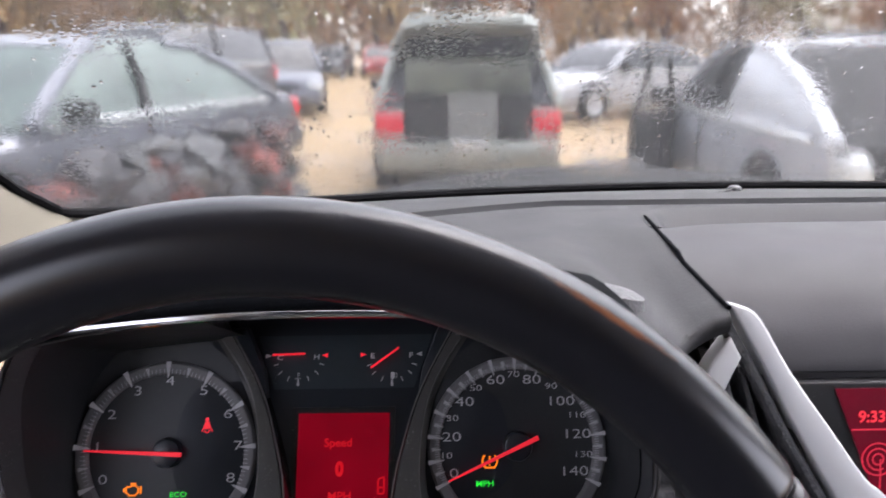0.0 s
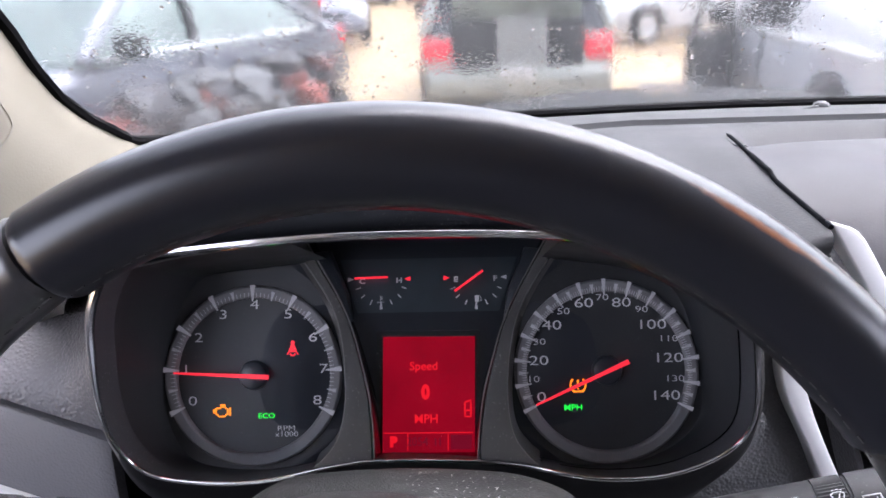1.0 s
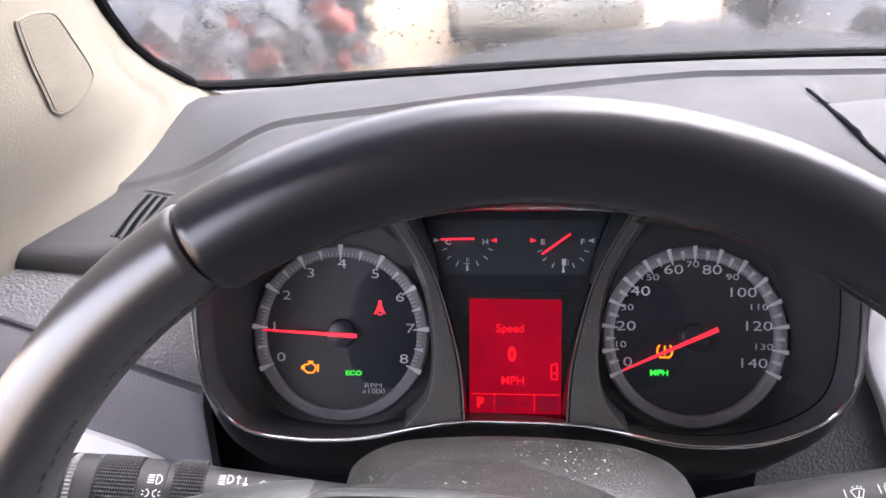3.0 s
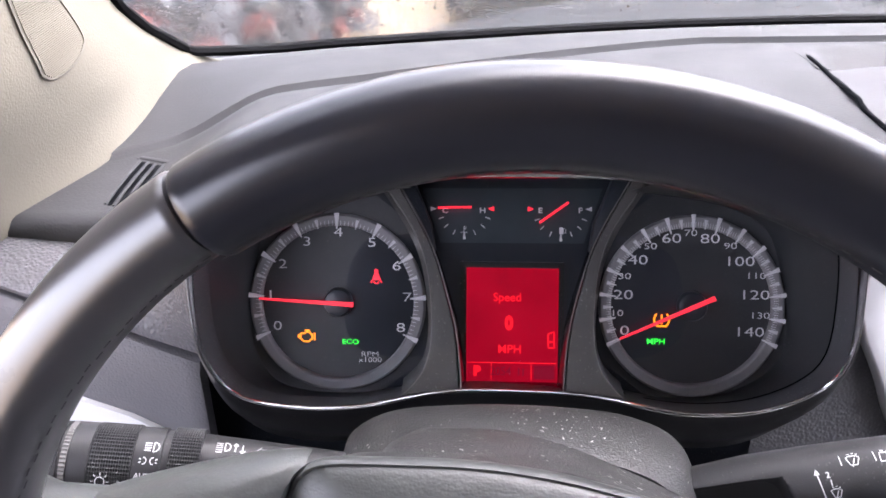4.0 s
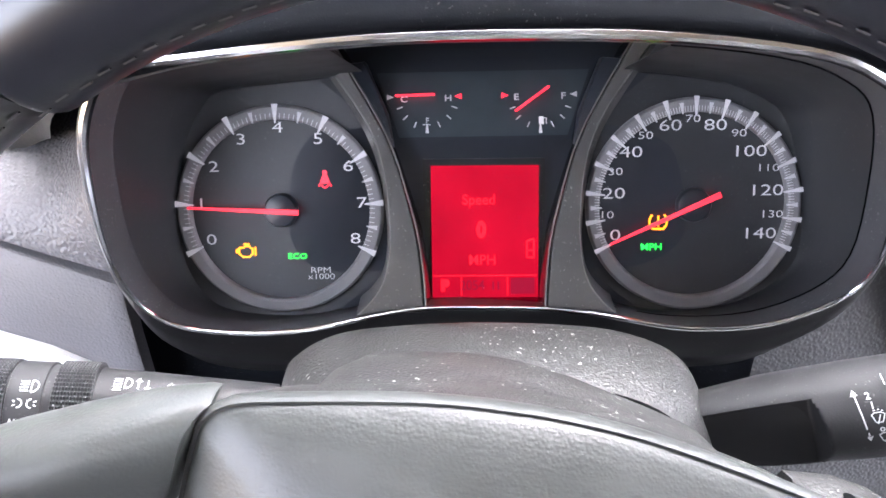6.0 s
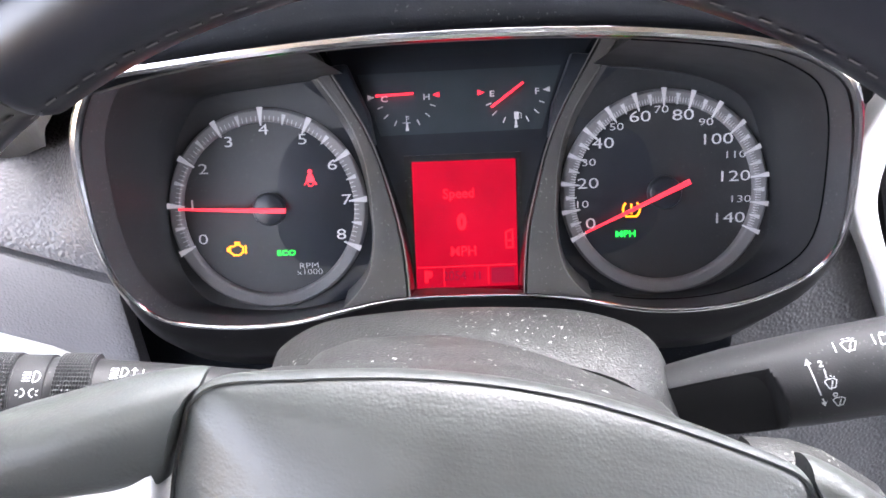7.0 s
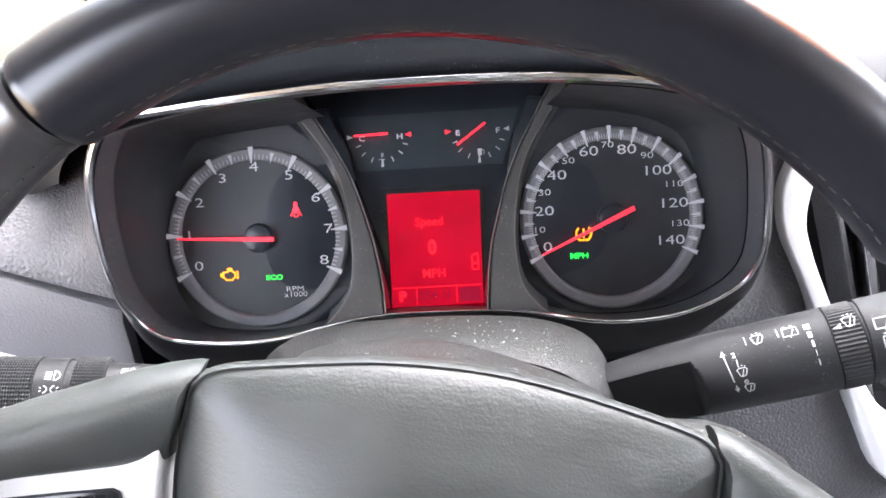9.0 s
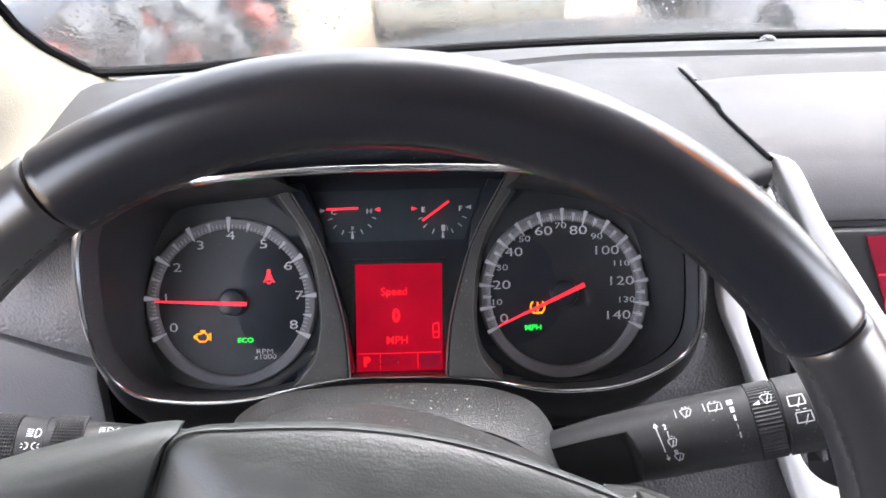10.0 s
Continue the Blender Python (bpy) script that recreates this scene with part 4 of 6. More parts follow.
def lamp_icon(x, y, s=1.0, rays=4):
    lines = [[(x, y + 0.0018 * s)] + arc(x, y, 0.0018 * s, 90, -90, 8), [(x, y + 0.0018 * s), (x, y - 0.0018 * s)]]
    return lines + [[(x - 0.0008 * s, y + (1.5 - i) * 0.0009 * s), (x - 0.0030 * s, y + (1.5 - i) * 0.0009 * s)] for i in range(rays)]


part("lamp_symbol", ribbons(lamp_icon(-0.0040, 0.0062, 1.1), 0.00044, 0, lp), STALK_PRINT, signal, smooth=False)
part("side_light_symbol", ribbons([arc(-0.0072, 0.0008, 0.0013, 90, -90, 6), arc(-0.0032, 0.0008, 0.0013, 90, 270, 6), [(-0.0085, 0.0016), (-0.0078, 0.0012)], [(-0.0085, 0.0), (-0.0078, 0.0004)], [(-0.0018, 0.0016), (-0.0026, 0.0012)], [(-0.0018, 0.0), (-0.0026, 0.0004)]], 0.00044, 0, lp), STALK_PRINT, signal, smooth=False)
part("mark", words("AUTO", 0.0021, 1.0, lambda a, b: lp(-0.0056 + a, -0.0050 + b), 0.00008), STALK_PRINT, signal, smooth=False)
part("mark", words("o", 0.0021, 1.0, lambda a, b: lp(-0.0056 + a, -0.0095 + b), 0.00008), STALK_PRINT, signal, smooth=False)
lq = left.put(0.0014)
part("sun_symbol", ribbons([arc(-0.0215, -0.0052, 0.0017, 0, 360, 12)] + [[(-0.0215 + 0.0023 * math.cos(a * 0.785), -0.0052 + 0.0023 * math.sin(a * 0.785)), (-0.0215 + 0.0033 * math.cos(a * 0.785), -0.0052 + 0.0033 * math.sin(a * 0.785))] for a in range(8)], 0.0004, 0, lq), STALK_PRINT, signal, smooth=False)
part("pointer", patches([[(-0.0152, -0.0072), (-0.0122, -0.0058), (-0.0152, -0.0044)]], 0, lq), STALK_PRINT, signal, smooth=False)
part("beam_symbol", ribbons(lamp_icon(0.0262, 0.0072, 1.15, 5), 0.00044, 0, lp), STALK_PRINT, signal, smooth=False)
part("beam_arrows", ribbons([[(0.0302, 0.0050), (0.0302, 0.0085)], [(0.0330, 0.0085), (0.0330, 0.0050)]], 0.00044, 0, lp), STALK_PRINT, signal, smooth=False)
part("beam_arrow_heads", patches([[(0.0302, 0.0096), (0.0291, 0.0078), (0.0313, 0.0078)], [(0.0330, 0.0038), (0.0341, 0.0056), (0.0319, 0.0056)]], 0, lp), STALK_PRINT, signal, smooth=False)
part("turn_arrows", ribbons([[(0.0385, 0.0060), (0.0402, 0.0078), (0.0402, 0.0069), (0.0420, 0.0069), (0.0420, 0.0051), (0.0402, 0.0051), (0.0402, 0.0042), (0.0385, 0.0060)], [(0.0475, 0.0056), (0.0458, 0.0074), (0.0458, 0.0065), (0.0440, 0.0065), (0.0440, 0.0047), (0.0458, 0.0047), (0.0458, 0.0038), (0.0475, 0.0056)]], 0.0004, 0, lp), STALK_PRINT, signal, smooth=False)

# ---- dashboard ----
MID = 0.37  # the car's centre line


def base_y(x):
    """The foot of the windscreen."""
    return 0.437 - 0.335 * (x - MID) ** 2


dash = thing("dashboard", Matrix.Identity(4), "grey soft vinyl dashboard with silver trim, light dust on its top", "dashboard", kind="structure")


def top_z(x, y):
    z = 1.157 - 0.010 * step((y - base_y(x) + 0.06) / 0.06)
    hood = 0.036 * max(0, 1 - (abs(x) / 0.2) ** 2.6) * step((0.22 - y) / 0.27)
    z += hood - 0.030 * step((-0.165 - x) / 0.075) * step((0.26 - y) / 0.17)
    z -= 0.026 * step((x - 0.145) / 0.05) * (1 - 0.55 * step((x - 0.205) / 0.03)) * step((0.27 - y) / 0.28)
    return z


def front_y(x):
    return -0.0565 + 0.104 * step((x - 0.150) / 0.066) + 0.078 * step((-0.150 - x) / 0.075)


def ridge_y(x):
    """The crease across the top."""
    return 0.329 - 0.605 * max(0.0, 0.18 - x) ** 1.3


def crease(d, deep=1.0):
    """The groove along the crease and the lower level before it; d runs from the crease towards the cabin."""
    return -0.0035 * step((d + 0.003) / 0.005) - 0.0032 * deep * step((d + 0.003) / 0.0025) * step((0.007 - d) / 0.006)


def skewed(x, y):
    """The joint beside the radio's pad leans outwards towards the windscreen."""
    near = step((x - 0.200) / 0.033) if x < 0.236 else step((0.330 - x) / 0.09)
    return x + 0.0625 * min(max(y - 0.1335, 0), 0.14) * near


xs = [-0.34, -0.31, -0.285, -0.26, -0.245, -0.235, -0.225, -0.217, -0.21, -0.20, -0.19, -0.18, -0.17, -0.16, -0.15, -0.14, -0.11, -0.08, -0.04, 0, 0.04, 0.08, 0.11, 0.14, 0.15, 0.157, 0.164, 0.171, 0.178, 0.185, 0.192, 0.20, 0.208, 0.216, 0.225, 0.2345]
rows = []
for x in xs:
    yb, yf, yr = base_y(x) + 0.01, front_y(x), ridge_y(x)
    ys = [yb + (yr + 0.006 - yb) * i / 7 for i in range(8)] + [yr + 0.003, yr + 0.0015, yr + 0.0005, yr - 0.001, yr - 0.003, yr - 0.005, yr - 0.007] + [yr - 0.007 + (yf - yr + 0.007) * i / 14 for i in range(1, 15)]
    row = [(skewed(x, y), y, top_z(x, y) + crease(yr - y, step((x + 0.27) / 0.10))) for y in ys]
    zf = row[-1][2]
    drop = (0.010 if x < 0 else 0.004) * step((abs(x) - 0.150) / 0.03)
    rows.append(row + [(x, yf - 0.003, zf - 0.0015), (x, yf - 0.0045, zf - 0.004), (x, yf - 0.0045 - 0.15 * drop, zf - 0.0045 - 0.35 * drop), (x, yf - 0.0045 - 0.10 * drop, zf - 0.0045 - drop)])
part("top_pad", solid(rows, 0.005, (0, 0.5, -1)), DASH, dash, "smooth grey top pad")
rows = []
for i in range(31):
    x = -0.158 + 0.316 * i / 30
    yf, back = front_y(x), 0.045
    ends = 1 - abs(x / 0.160) ** 3
    prof = smooth_line([(yf - 0.0052, -0.004, 0), (yf - 0.0040, 0.0, 0), (yf + 0.002, 0.0055, 0), (yf + 0.009, 0.0110, 0), (yf + 0.017, 0.0148, 0), (yf + 0.026, 0.0160, 0), (yf + 0.045, 0.0125, 0), (yf + 0.075, 0.005, 0), (back, 0.0012, 0)], False, 2)
    rows.append([(x, p.x, top_z(x, p.x) - 0.0035 + (p.y * ends if p.y > 0.0012 else p.y)) for p in prof])
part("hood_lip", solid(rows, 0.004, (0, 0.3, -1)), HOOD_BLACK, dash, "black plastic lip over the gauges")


def pad_back(x):
    """The rear edge of the pad over the radio, curving forward at its corner."""
    return 0.2490 - 0.018 * math.exp(-(x - 0.2465) / 0.035)


def slope_y(x):
    """Where the top begins to fall towards the pad."""
    return 0.322 - 0.014 * math.exp(-(max(x, 0.2465) - 0.2465) / 0.03)


xs = [0.2315, 0.238, 0.242, 0.246, 0.250, 0.255, 0.26, 0.267, 0.275, 0.285, 0.30, 0.325, 0.35, 0.40, 0.48, 0.56, 0.66, 0.80, 0.95, 1.08]
rows = []
for x in xs:
    yb, yf, yt = base_y(x) + 0.01, pad_back(max(x, 0.247)) + 0.0006, slope_y(x)
    ys = [yb + (0.335 - yb) * i / 5 for i in range(6)] + [0.332, 0.3305, 0.3295, 0.328, 0.326, 0.324, 0.3225] + [0.322 + (yf - 0.322) * i / 16 for i in range(1, 17)]
    fall = 0.0230 * step((x - 0.2385) / 0.026)
    rows.append([(skewed(x, y), y, 1.157 - 0.010 * step((y - base_y(x) + 0.06) / 0.06) + crease(0.329 - y) - fall * step((yt - y) / 0.060 * 0.9) + 0.00006) for y in ys])
part("top_pad_middle", solid(rows, 0.014, (0, 0, -1)), DASH, dash)
rows = []
for i in range(25):
    x = 0.2362 + (1.08 - 0.2362) * (i / 24) ** 2.2
    yb = pad_back(max(x, 0.247)) - 0.0006
    prof = [(yb, 1.1280), (yb - 0.0006, 1.1500), (yb - 0.0022, 1.1522), (yb - 0.010, 1.1532), (0.195, 1.1545), (0.15, 1.1525), (0.115, 1.1455), (0.090, 1.1340), (0.073, 1.1180), (0.064, 1.1040), (0.061, 1.0960), (0.066, 1.0930)]
    rows.append([(skewed(x, p.x), p.x, p.y) for p in smooth_line([(y, z, 0) for y, z in prof], False, 2)])
part("middle_pad", solid(rows, 0.010, (0, 0.3, -1)), PAD, dash, "smooth curved pad over the radio")
line = [(skewed(0.2353, y), y, max(top_z(0.2345, y) - 0.0035, 1.1515 if y > 0.15 else 0.0) + 0.0009) for y in [0.272 - 0.222 * i / 24 for i in range(25)]]
part("seam", tube(line, [0.0005] + [0.0015 + 0.0002 * i / 24 for i in range(1, 25)], 8), HOOD_BLACK, dash, "dark joint beside the pad")
# side and lower panels


def seam_z(x):
    return 1.053 + 0.42 * (-0.185 - x) if x > -0.33 else 1.1139


rows, rows2 = [], []
for x in (-0.46, -0.40, -0.36, -0.33, -0.30, -0.28, -0.26, -0.24, -0.22, -0.21, -0.20, -0.19, -0.1815, -0.172, -0.166, -0.1625):
    ty, q = 1.117 - 0.02 * max(0, -0.30 - x) + 0.030 * step((x + 0.215) / 0.05), seam_z(x)
    near = 0.030 * step((x + 0.215) / 0.052)
    rows.append([(x, y - near * step((f - 0.08) / 0.5), q + (ty - q) * f) for y, f in ((0.078, 1.0), (0.050, 0.96), (0.022, 0.83), (0.003, 0.63), (-0.010, 0.36), (-0.016, 0.12), (-0.016, 0.03), (-0.010, -0.02))])
    if x < -0.1805:
        rows2.append([(x, y, q - d) for y, d in ((-0.010, 0.0008), (-0.017, 0.0035), (-0.0205, 0.010), (-0.022, 0.04), (-0.024, 0.10), (-0.01, 0.25))])
part("side_panel", solid(rows, 0.01, (0, 1, -0.2)), TEXTURED, dash, "pebble-grained side panel")
rows2.append([(-0.1800, y + 0.001, z) for x, y, z in rows2[-1]])
part("lower_panel", solid(rows2, 0.01, (0, 1, 0)), PANEL, dash, "smooth grey lower panel")
# solid near-black box: the gap's shade put in as colour
part("gap_shade", box(-0.192, 0.150, 0.004, 0.018, 0.90, 1.058, 0.003), HOOD_BLACK, dash, "black box painted for the shade in the gap below the gauges")
for x0, x1, z1 in ((-0.46, 0.205, 1.03), (0.206, 0.379, 0.80), (0.38, 1.15, 0.95)):
    part("knee_panel", box(x0, x1, 0.030, 0.05, 0.55, z1, 0.004), DASH_DARK, dash)
wedge = [(-0.340, 1.046), (-0.300, 1.0385), (-0.258, 1.0285), (-0.224, 1.0145), (-0.2005, 1.0000), (-0.1985, 0.9965), (-0.203, 0.9945), (-0.250, 0.9985), (-0.34, 1.0)]
part("side_trim", loft([[(x, y, z) for x, z in wedge] for y in (-0.012, -0.0245, -0.0262)]), SILVER, dash, "bright silver trim strip")
demister = thing("demister_vent", Matrix.Identity(4), "grey slotted side window vent in the dashboard top", "air vent")
part("frame_bar", tube([(-0.2555, 0.1120, 1.1240), (-0.2540, 0.1140, 1.1246), (-0.2420, 0.1100, 1.1246), (-0.2290, 0.1040, 1.1246)], 0.0024, 8, flat=0.6), DASH, demister, "moulded upper edge")
for i in range(3):
    x, y = -0.2490 + 0.0066 * i, 0.1065 - 0.0030 * i
    part("slot", tube([(x, y, 1.1240), (x + 0.002, y - 0.022, 1.1240), (x + 0.0045, y - 0.045, 1.1238), (x + 0.008, y - 0.070, 1.1236)], [0.0026, 0.0026, 0.0023, 0.0014], 8, flat=0.35), HOOD_BLACK, demister, "dark slot")
for i in range(4):
    x, y = -0.2523 + 0.0066 * i, 0.1080 - 0.0030 * i
    part("vane", tube([(x, y, 1.1244), (x + 0.002, y - 0.022, 1.1244), (x + 0.0045, y - 0.045, 1.1243), (x + 0.008, y - 0.070, 1.1238)], [0.0013, 0.0013, 0.0012, 0.0009], 8), DASH, demister)
FACE = Matrix.Translation((0, 0.053, 1.146)) @ Matrix(((1, 0, 0, 0), (0, 0.1961, -0.9806, 0), (0, 0.9806, 0.1961, 0), (0, 0, 0, 1)))


def face(pts):
    return [(x, (z - 1.146) / 0.9806) for x, z in pts]


part("vent_surround", prism(face([(0.150, 1.128), (0.205, 1.120), (0.218, 1.104), (0.215, 1.07), (0.220, 1.035), (0.236, 0.99), (0.254, 0.95), (0.270, 0.915), (0.290, 0.875), (0.34, 0.86), (0.34, 0.80), (0.150, 0.80)]), -0.030, -0.009, 0.001), DASH_DARK, dash, "dark pebble-grained surround", m=FACE)
strip = smooth_line([(x, y, 0) for x, y in face([(0.2350, 1.1470), (0.2460, 1.1280), (0.2580, 1.1070), (0.2800, 1.0650), (0.3040, 1.0250), (0.330, 0.985)])], False, 3) + \
    smooth_line([(x, y, 0) for x, y in face([(0.368, 0.990), (0.337, 1.0250), (0.3240, 1.0360), (0.3030, 1.0650), (0.2750, 1.1040), (0.2560, 1.1360), (0.2470, 1.1435)])], False, 3)
part("centre_trim", prism([(p.x, p.y) for p in strip], -0.014, 0.002, 0.0018, 3), SILVER, dash, "bright silver centre trim", m=FACE)
part("trim_shadow", tube([(p.x - 0.0045, p.y - 0.001, -0.004) for p in smooth_line([(x, y, 0) for x, y in face([(0.2370, 1.1360), (0.2460, 1.1230), (0.2580, 1.1020), (0.2800, 1.0600), (0.3040, 1.0200)])], False, 3)], 0.0042, 10), DASH_DARK, dash, m=FACE)

vent = thing("air_vent", FACE, "silver framed air vent with black vanes beside the gauges", "air vent")
outer = smooth_line([(x, y, 0) for x, y in face([(0.2370, 1.1260), (0.2220, 1.1050), (0.2095, 1.0740), (0.2125, 1.0450), (0.2270, 1.0130), (0.2450, 0.9720), (0.2620, 0.9370), (0.2740, 0.9050), (0.2970, 0.8670), (0.36, 0.85)])], False, 4)
inner = smooth_line([(x, y, 0) for x, y in face([(0.36, 0.893), (0.3120, 0.905), (0.2900, 0.9190), (0.2740, 0.9400), (0.2460, 0.9970), (0.2300, 1.0350), (0.2255, 1.0570), (0.2310, 1.0860), (0.2440, 1.1130)])], False, 4)
part("frame", prism([(p.x, p.y) for p in outer + inner], -0.014, 0.0025, 0.002, 3), SILVER, vent, "silver painted frame")
part("recess", prism(face([(0.228, 1.12), (0.252, 1.115), (0.285, 1.05), (0.345, 0.94), (0.36, 0.90), (0.30, 0.90), (0.262, 0.94), (0.230, 1.02), (0.218, 1.06)])[::-1], -0.075, -0.060), RUBBER, vent)
for k in range(4):
    a, b = Vector(face([(0.2330 + 0.013 * k, 1.112 - 0.006 * k)])[0]), Vector(face([(0.2830 + 0.013 * k, 0.925 + 0.006 * k)])[0])
    s = Vector((0.0016, 0.0004))
    part("vane", prism([tuple(a - s), tuple(b - s), tuple(b + s), tuple(a + s)], -0.040, -0.0045, 0.0006, 1), DASH_DARK, vent)
part("thumb_slider", prism(face([(0.2600, 1.040), (0.2660, 1.0420), (0.2760, 1.0000), (0.2700, 0.9980)])[::-1], -0.012, 0.004, 0.0012), CHROME, vent, "chrome thumb slider")

radio = thing("radio_display", FACE, "black radio panel with a dark red lit clock display", "radio")
part("housing", prism(face([(0.262, 1.094), (0.62, 1.094), (0.62, 0.96), (0.352, 0.975), (0.325, 1.02)]), -0.032, -0.010, 0.002), BLACK_PLASTIC, radio)
part("display", prism(face([(0.309, 1.090), (0.52, 1.090), (0.52, 1.018), (0.337, 1.018)]), -0.010, -0.0085), mat("radio_glass", (0.10, 0.002, 0.010), 0.2, glow=0.07, var=0.15, scale=30), radio, "dark red lit glass", smooth=False)
part("clock_digits", words("9:33", 0.0075, 1.0, lambda x, y: (0.3325 + x, -0.0755 + y, -0.008), 0.0003), RED_GLOW, radio, "lit red digits", smooth=False)
part("display_lines", ribbons([[(0.3195, -0.0835), (0.515, -0.0835)], arc(0.3370, -0.1030, 0.0105, 0, 360, 24), arc(0.3370, -0.1030, 0.0070, 40, 300, 18), arc(0.3370, -0.1030, 0.0036, 0, 360, 12), [(0.3385, -0.103), (0.3385, -0.122)]], 0.0011, -0.008), mat("dim_red", (0.5, 0.01, 0.03), 0.5, glow=0.1), radio, "dim red symbols", smooth=False)

# sun sensor on the dash
sx, sy, sz = 0.3675, 0.378, 1.1535
sensor = thing("sun_sensor", pose(sx, sy, sz), "small grey domed sun sensor on the dashboard", "sensor")
part("dome", lathe([(0.0001, 0.0085), (0.004, 0.0080), (0.0072, 0.0060), (0.0090, 0.0020), (0.0095, 0.0)], 24), SATIN_DOME, sensor)
part("base", lathe([(0.0001, 0.0016), (0.012, 0.0014), (0.0135, 0.0), (0.0135, -0.004)], 24), DASH, sensor)
part("lead", tube([(-0.028, -0.016, 0.001), (-0.014, -0.010, 0.003), (-0.004, -0.004, 0.004)], 0.0022, 8), DASH, sensor)
# small knob behind the rim on the hood
k = thing("dash_vent_cap", pose(0.160, 0.035, 1.158, 0, 14, 20), "small dark grey moulded cap on the dashboard", "cap")
part("cap", lathe([(0.0001, 0.0050), (0.012, 0.0045), (0.017, 0.0025), (0.019, -0.004)], 28), DASH_DARK, k)

# ---- windscreen and pillars ----
RAKE = (-0.73, 0.472)


def screen_at(x, s, off=0.0):
    """A point of the windscreen; s runs from its foot to its head; off lifts it outwards."""
    y0 = base_y(x)
    k = 1 - 0.10 * s
    bulge = 0.018 * math.sin(math.pi * s)
    return (MID + (x - MID) * k, y0 + RAKE[0] * s + bulge * 0.54 + off * 0.54, 1.149 + RAKE[1] * s + bulge * 0.84 + off * 0.84)


def glass_material():
    """Wet safety glass: clear, with beads and runs of water on it."""
    m, n, l, p = nodes_of("wet_glass")
    n.remove(p)
    co = n.new("ShaderNodeTexCoord")
    beads = n.new("ShaderNodeTexVoronoi")
    beads.inputs["Scale"].default_value, beads.inputs["Randomness"].default_value = 250.0, 1.0
    l.new(co.outputs["Object"], beads.inputs["Vector"])
    dome = n.new("ShaderNodeMapRange")
    dome.inputs["From Min"].default_value, dome.inputs["From Max"].default_value = 0.0, 0.42
    dome.inputs["To Min"].default_value, dome.inputs["To Max"].default_value = 1.0, 0.0
    l.new(beads.outputs["Distance"], dome.inputs["Value"])
    film = n.new("ShaderNodeTexNoise")
    film.inputs["Scale"].default_value, film.inputs["Detail"].default_value = 75.0, 4.0
    l.new(co.outputs["Object"], film.inputs["Vector"])
    mask = n.new("ShaderNodeTexNoise")
    mask.inputs["Scale"].default_value = 22.0
    l.new(co.outputs["Object"], mask.inputs["Vector"])
    sel = n.new("ShaderNodeMapRange")
    sel.inputs["From Min"].default_value, sel.inputs["From Max"].default_value = 0.42, 0.62
    l.new(mask.outputs["Fac"], sel.inputs["Value"])
    wet = n.new("ShaderNodeMath")
    wet.operation = "MULTIPLY"
    l.new(dome.outputs["Result"], wet.inputs[0])
    l.new(sel.outputs["Result"], wet.inputs[1])
    add = n.new("ShaderNodeMath")
    add.operation = "MULTIPLY_ADD"
    l.new(film.outputs["Fac"], add.inputs[0])
    add.inputs[1].default_value = 0.5
    l.new(wet.outputs[0], add.inputs[2])
    bump = n.new("ShaderNodeBump")
    bump.inputs["Distance"].default_value, bump.inputs["Strength"].default_value = 0.0010, 1.0
    l.new(add.outputs[0], bump.inputs["Height"])
    ref = n.new("ShaderNodeBsdfRefraction")
    ref.inputs["IOR"].default_value, ref.inputs["Roughness"].default_value = 1.017, 0.24
    ref.inputs["Color"].default_value = (0.66, 0.665, 0.65, 1)
    l.new(bump.outputs["Normal"], ref.inputs["Normal"])
    gl = n.new("ShaderNodeBsdfGlossy")
    gl.inputs["Roughness"].default_value = 0.08
    mix = n.new("ShaderNodeMixShader")
    mix.inputs[0].default_value = 0.05
    veil = n.new("ShaderNodeBsdfTranslucent")
    veil.inputs["Color"].default_value = (0.9, 0.92, 0.92, 1)
    haze = n.new("ShaderNodeMixShader")
    haze.inputs[0].default_value = 0.007
    l.new(ref.outputs[0], haze.inputs[1])
    l.new(veil.outputs[0], haze.inputs[2])
    l.new(haze.outputs[0], mix.inputs[1])
    l.new(gl.outputs[0], mix.inputs[2])
    l.new(mix.outputs[0], n["Material Output"].inputs["Surface"])
    return m


windscreen = thing("windscreen", Matrix.Identity(4), "wet car windscreen covered in rain beads with a black edge", "windscreen", kind="structure")
gx = [-0.330 + (1.07 + 0.330) * i / 30 for i in range(31)]
pane = solid([[screen_at(x, j / 16) for j in range(17)] for x in gx], 0.005, (0, 0.54, 0.84))
glass = part("pane", pane, glass_material(), windscreen, "rain-beaded glass")
glass.visible_shadow = False


def water_material():
    m, n, l, p = nodes_of("rain_water")
    n.remove(p)
    ref = n.new("ShaderNodeBsdfRefraction")
    ref.inputs["IOR"].default_value, ref.inputs["Roughness"].default_value = 1.22, 0.07
    gl = n.new("ShaderNodeBsdfGlossy")
    gl.inputs["Roughness"].default_value = 0.05
    mix = n.new("ShaderNodeMixShader")
    mix.inputs[0].default_value = 0.06
    l.new(ref.outputs[0], mix.inputs[1])
    l.new(gl.outputs[0], mix.inputs[2])
    l.new(mix.outputs[0], n["Material Output"].inputs["Surface"])
    return m


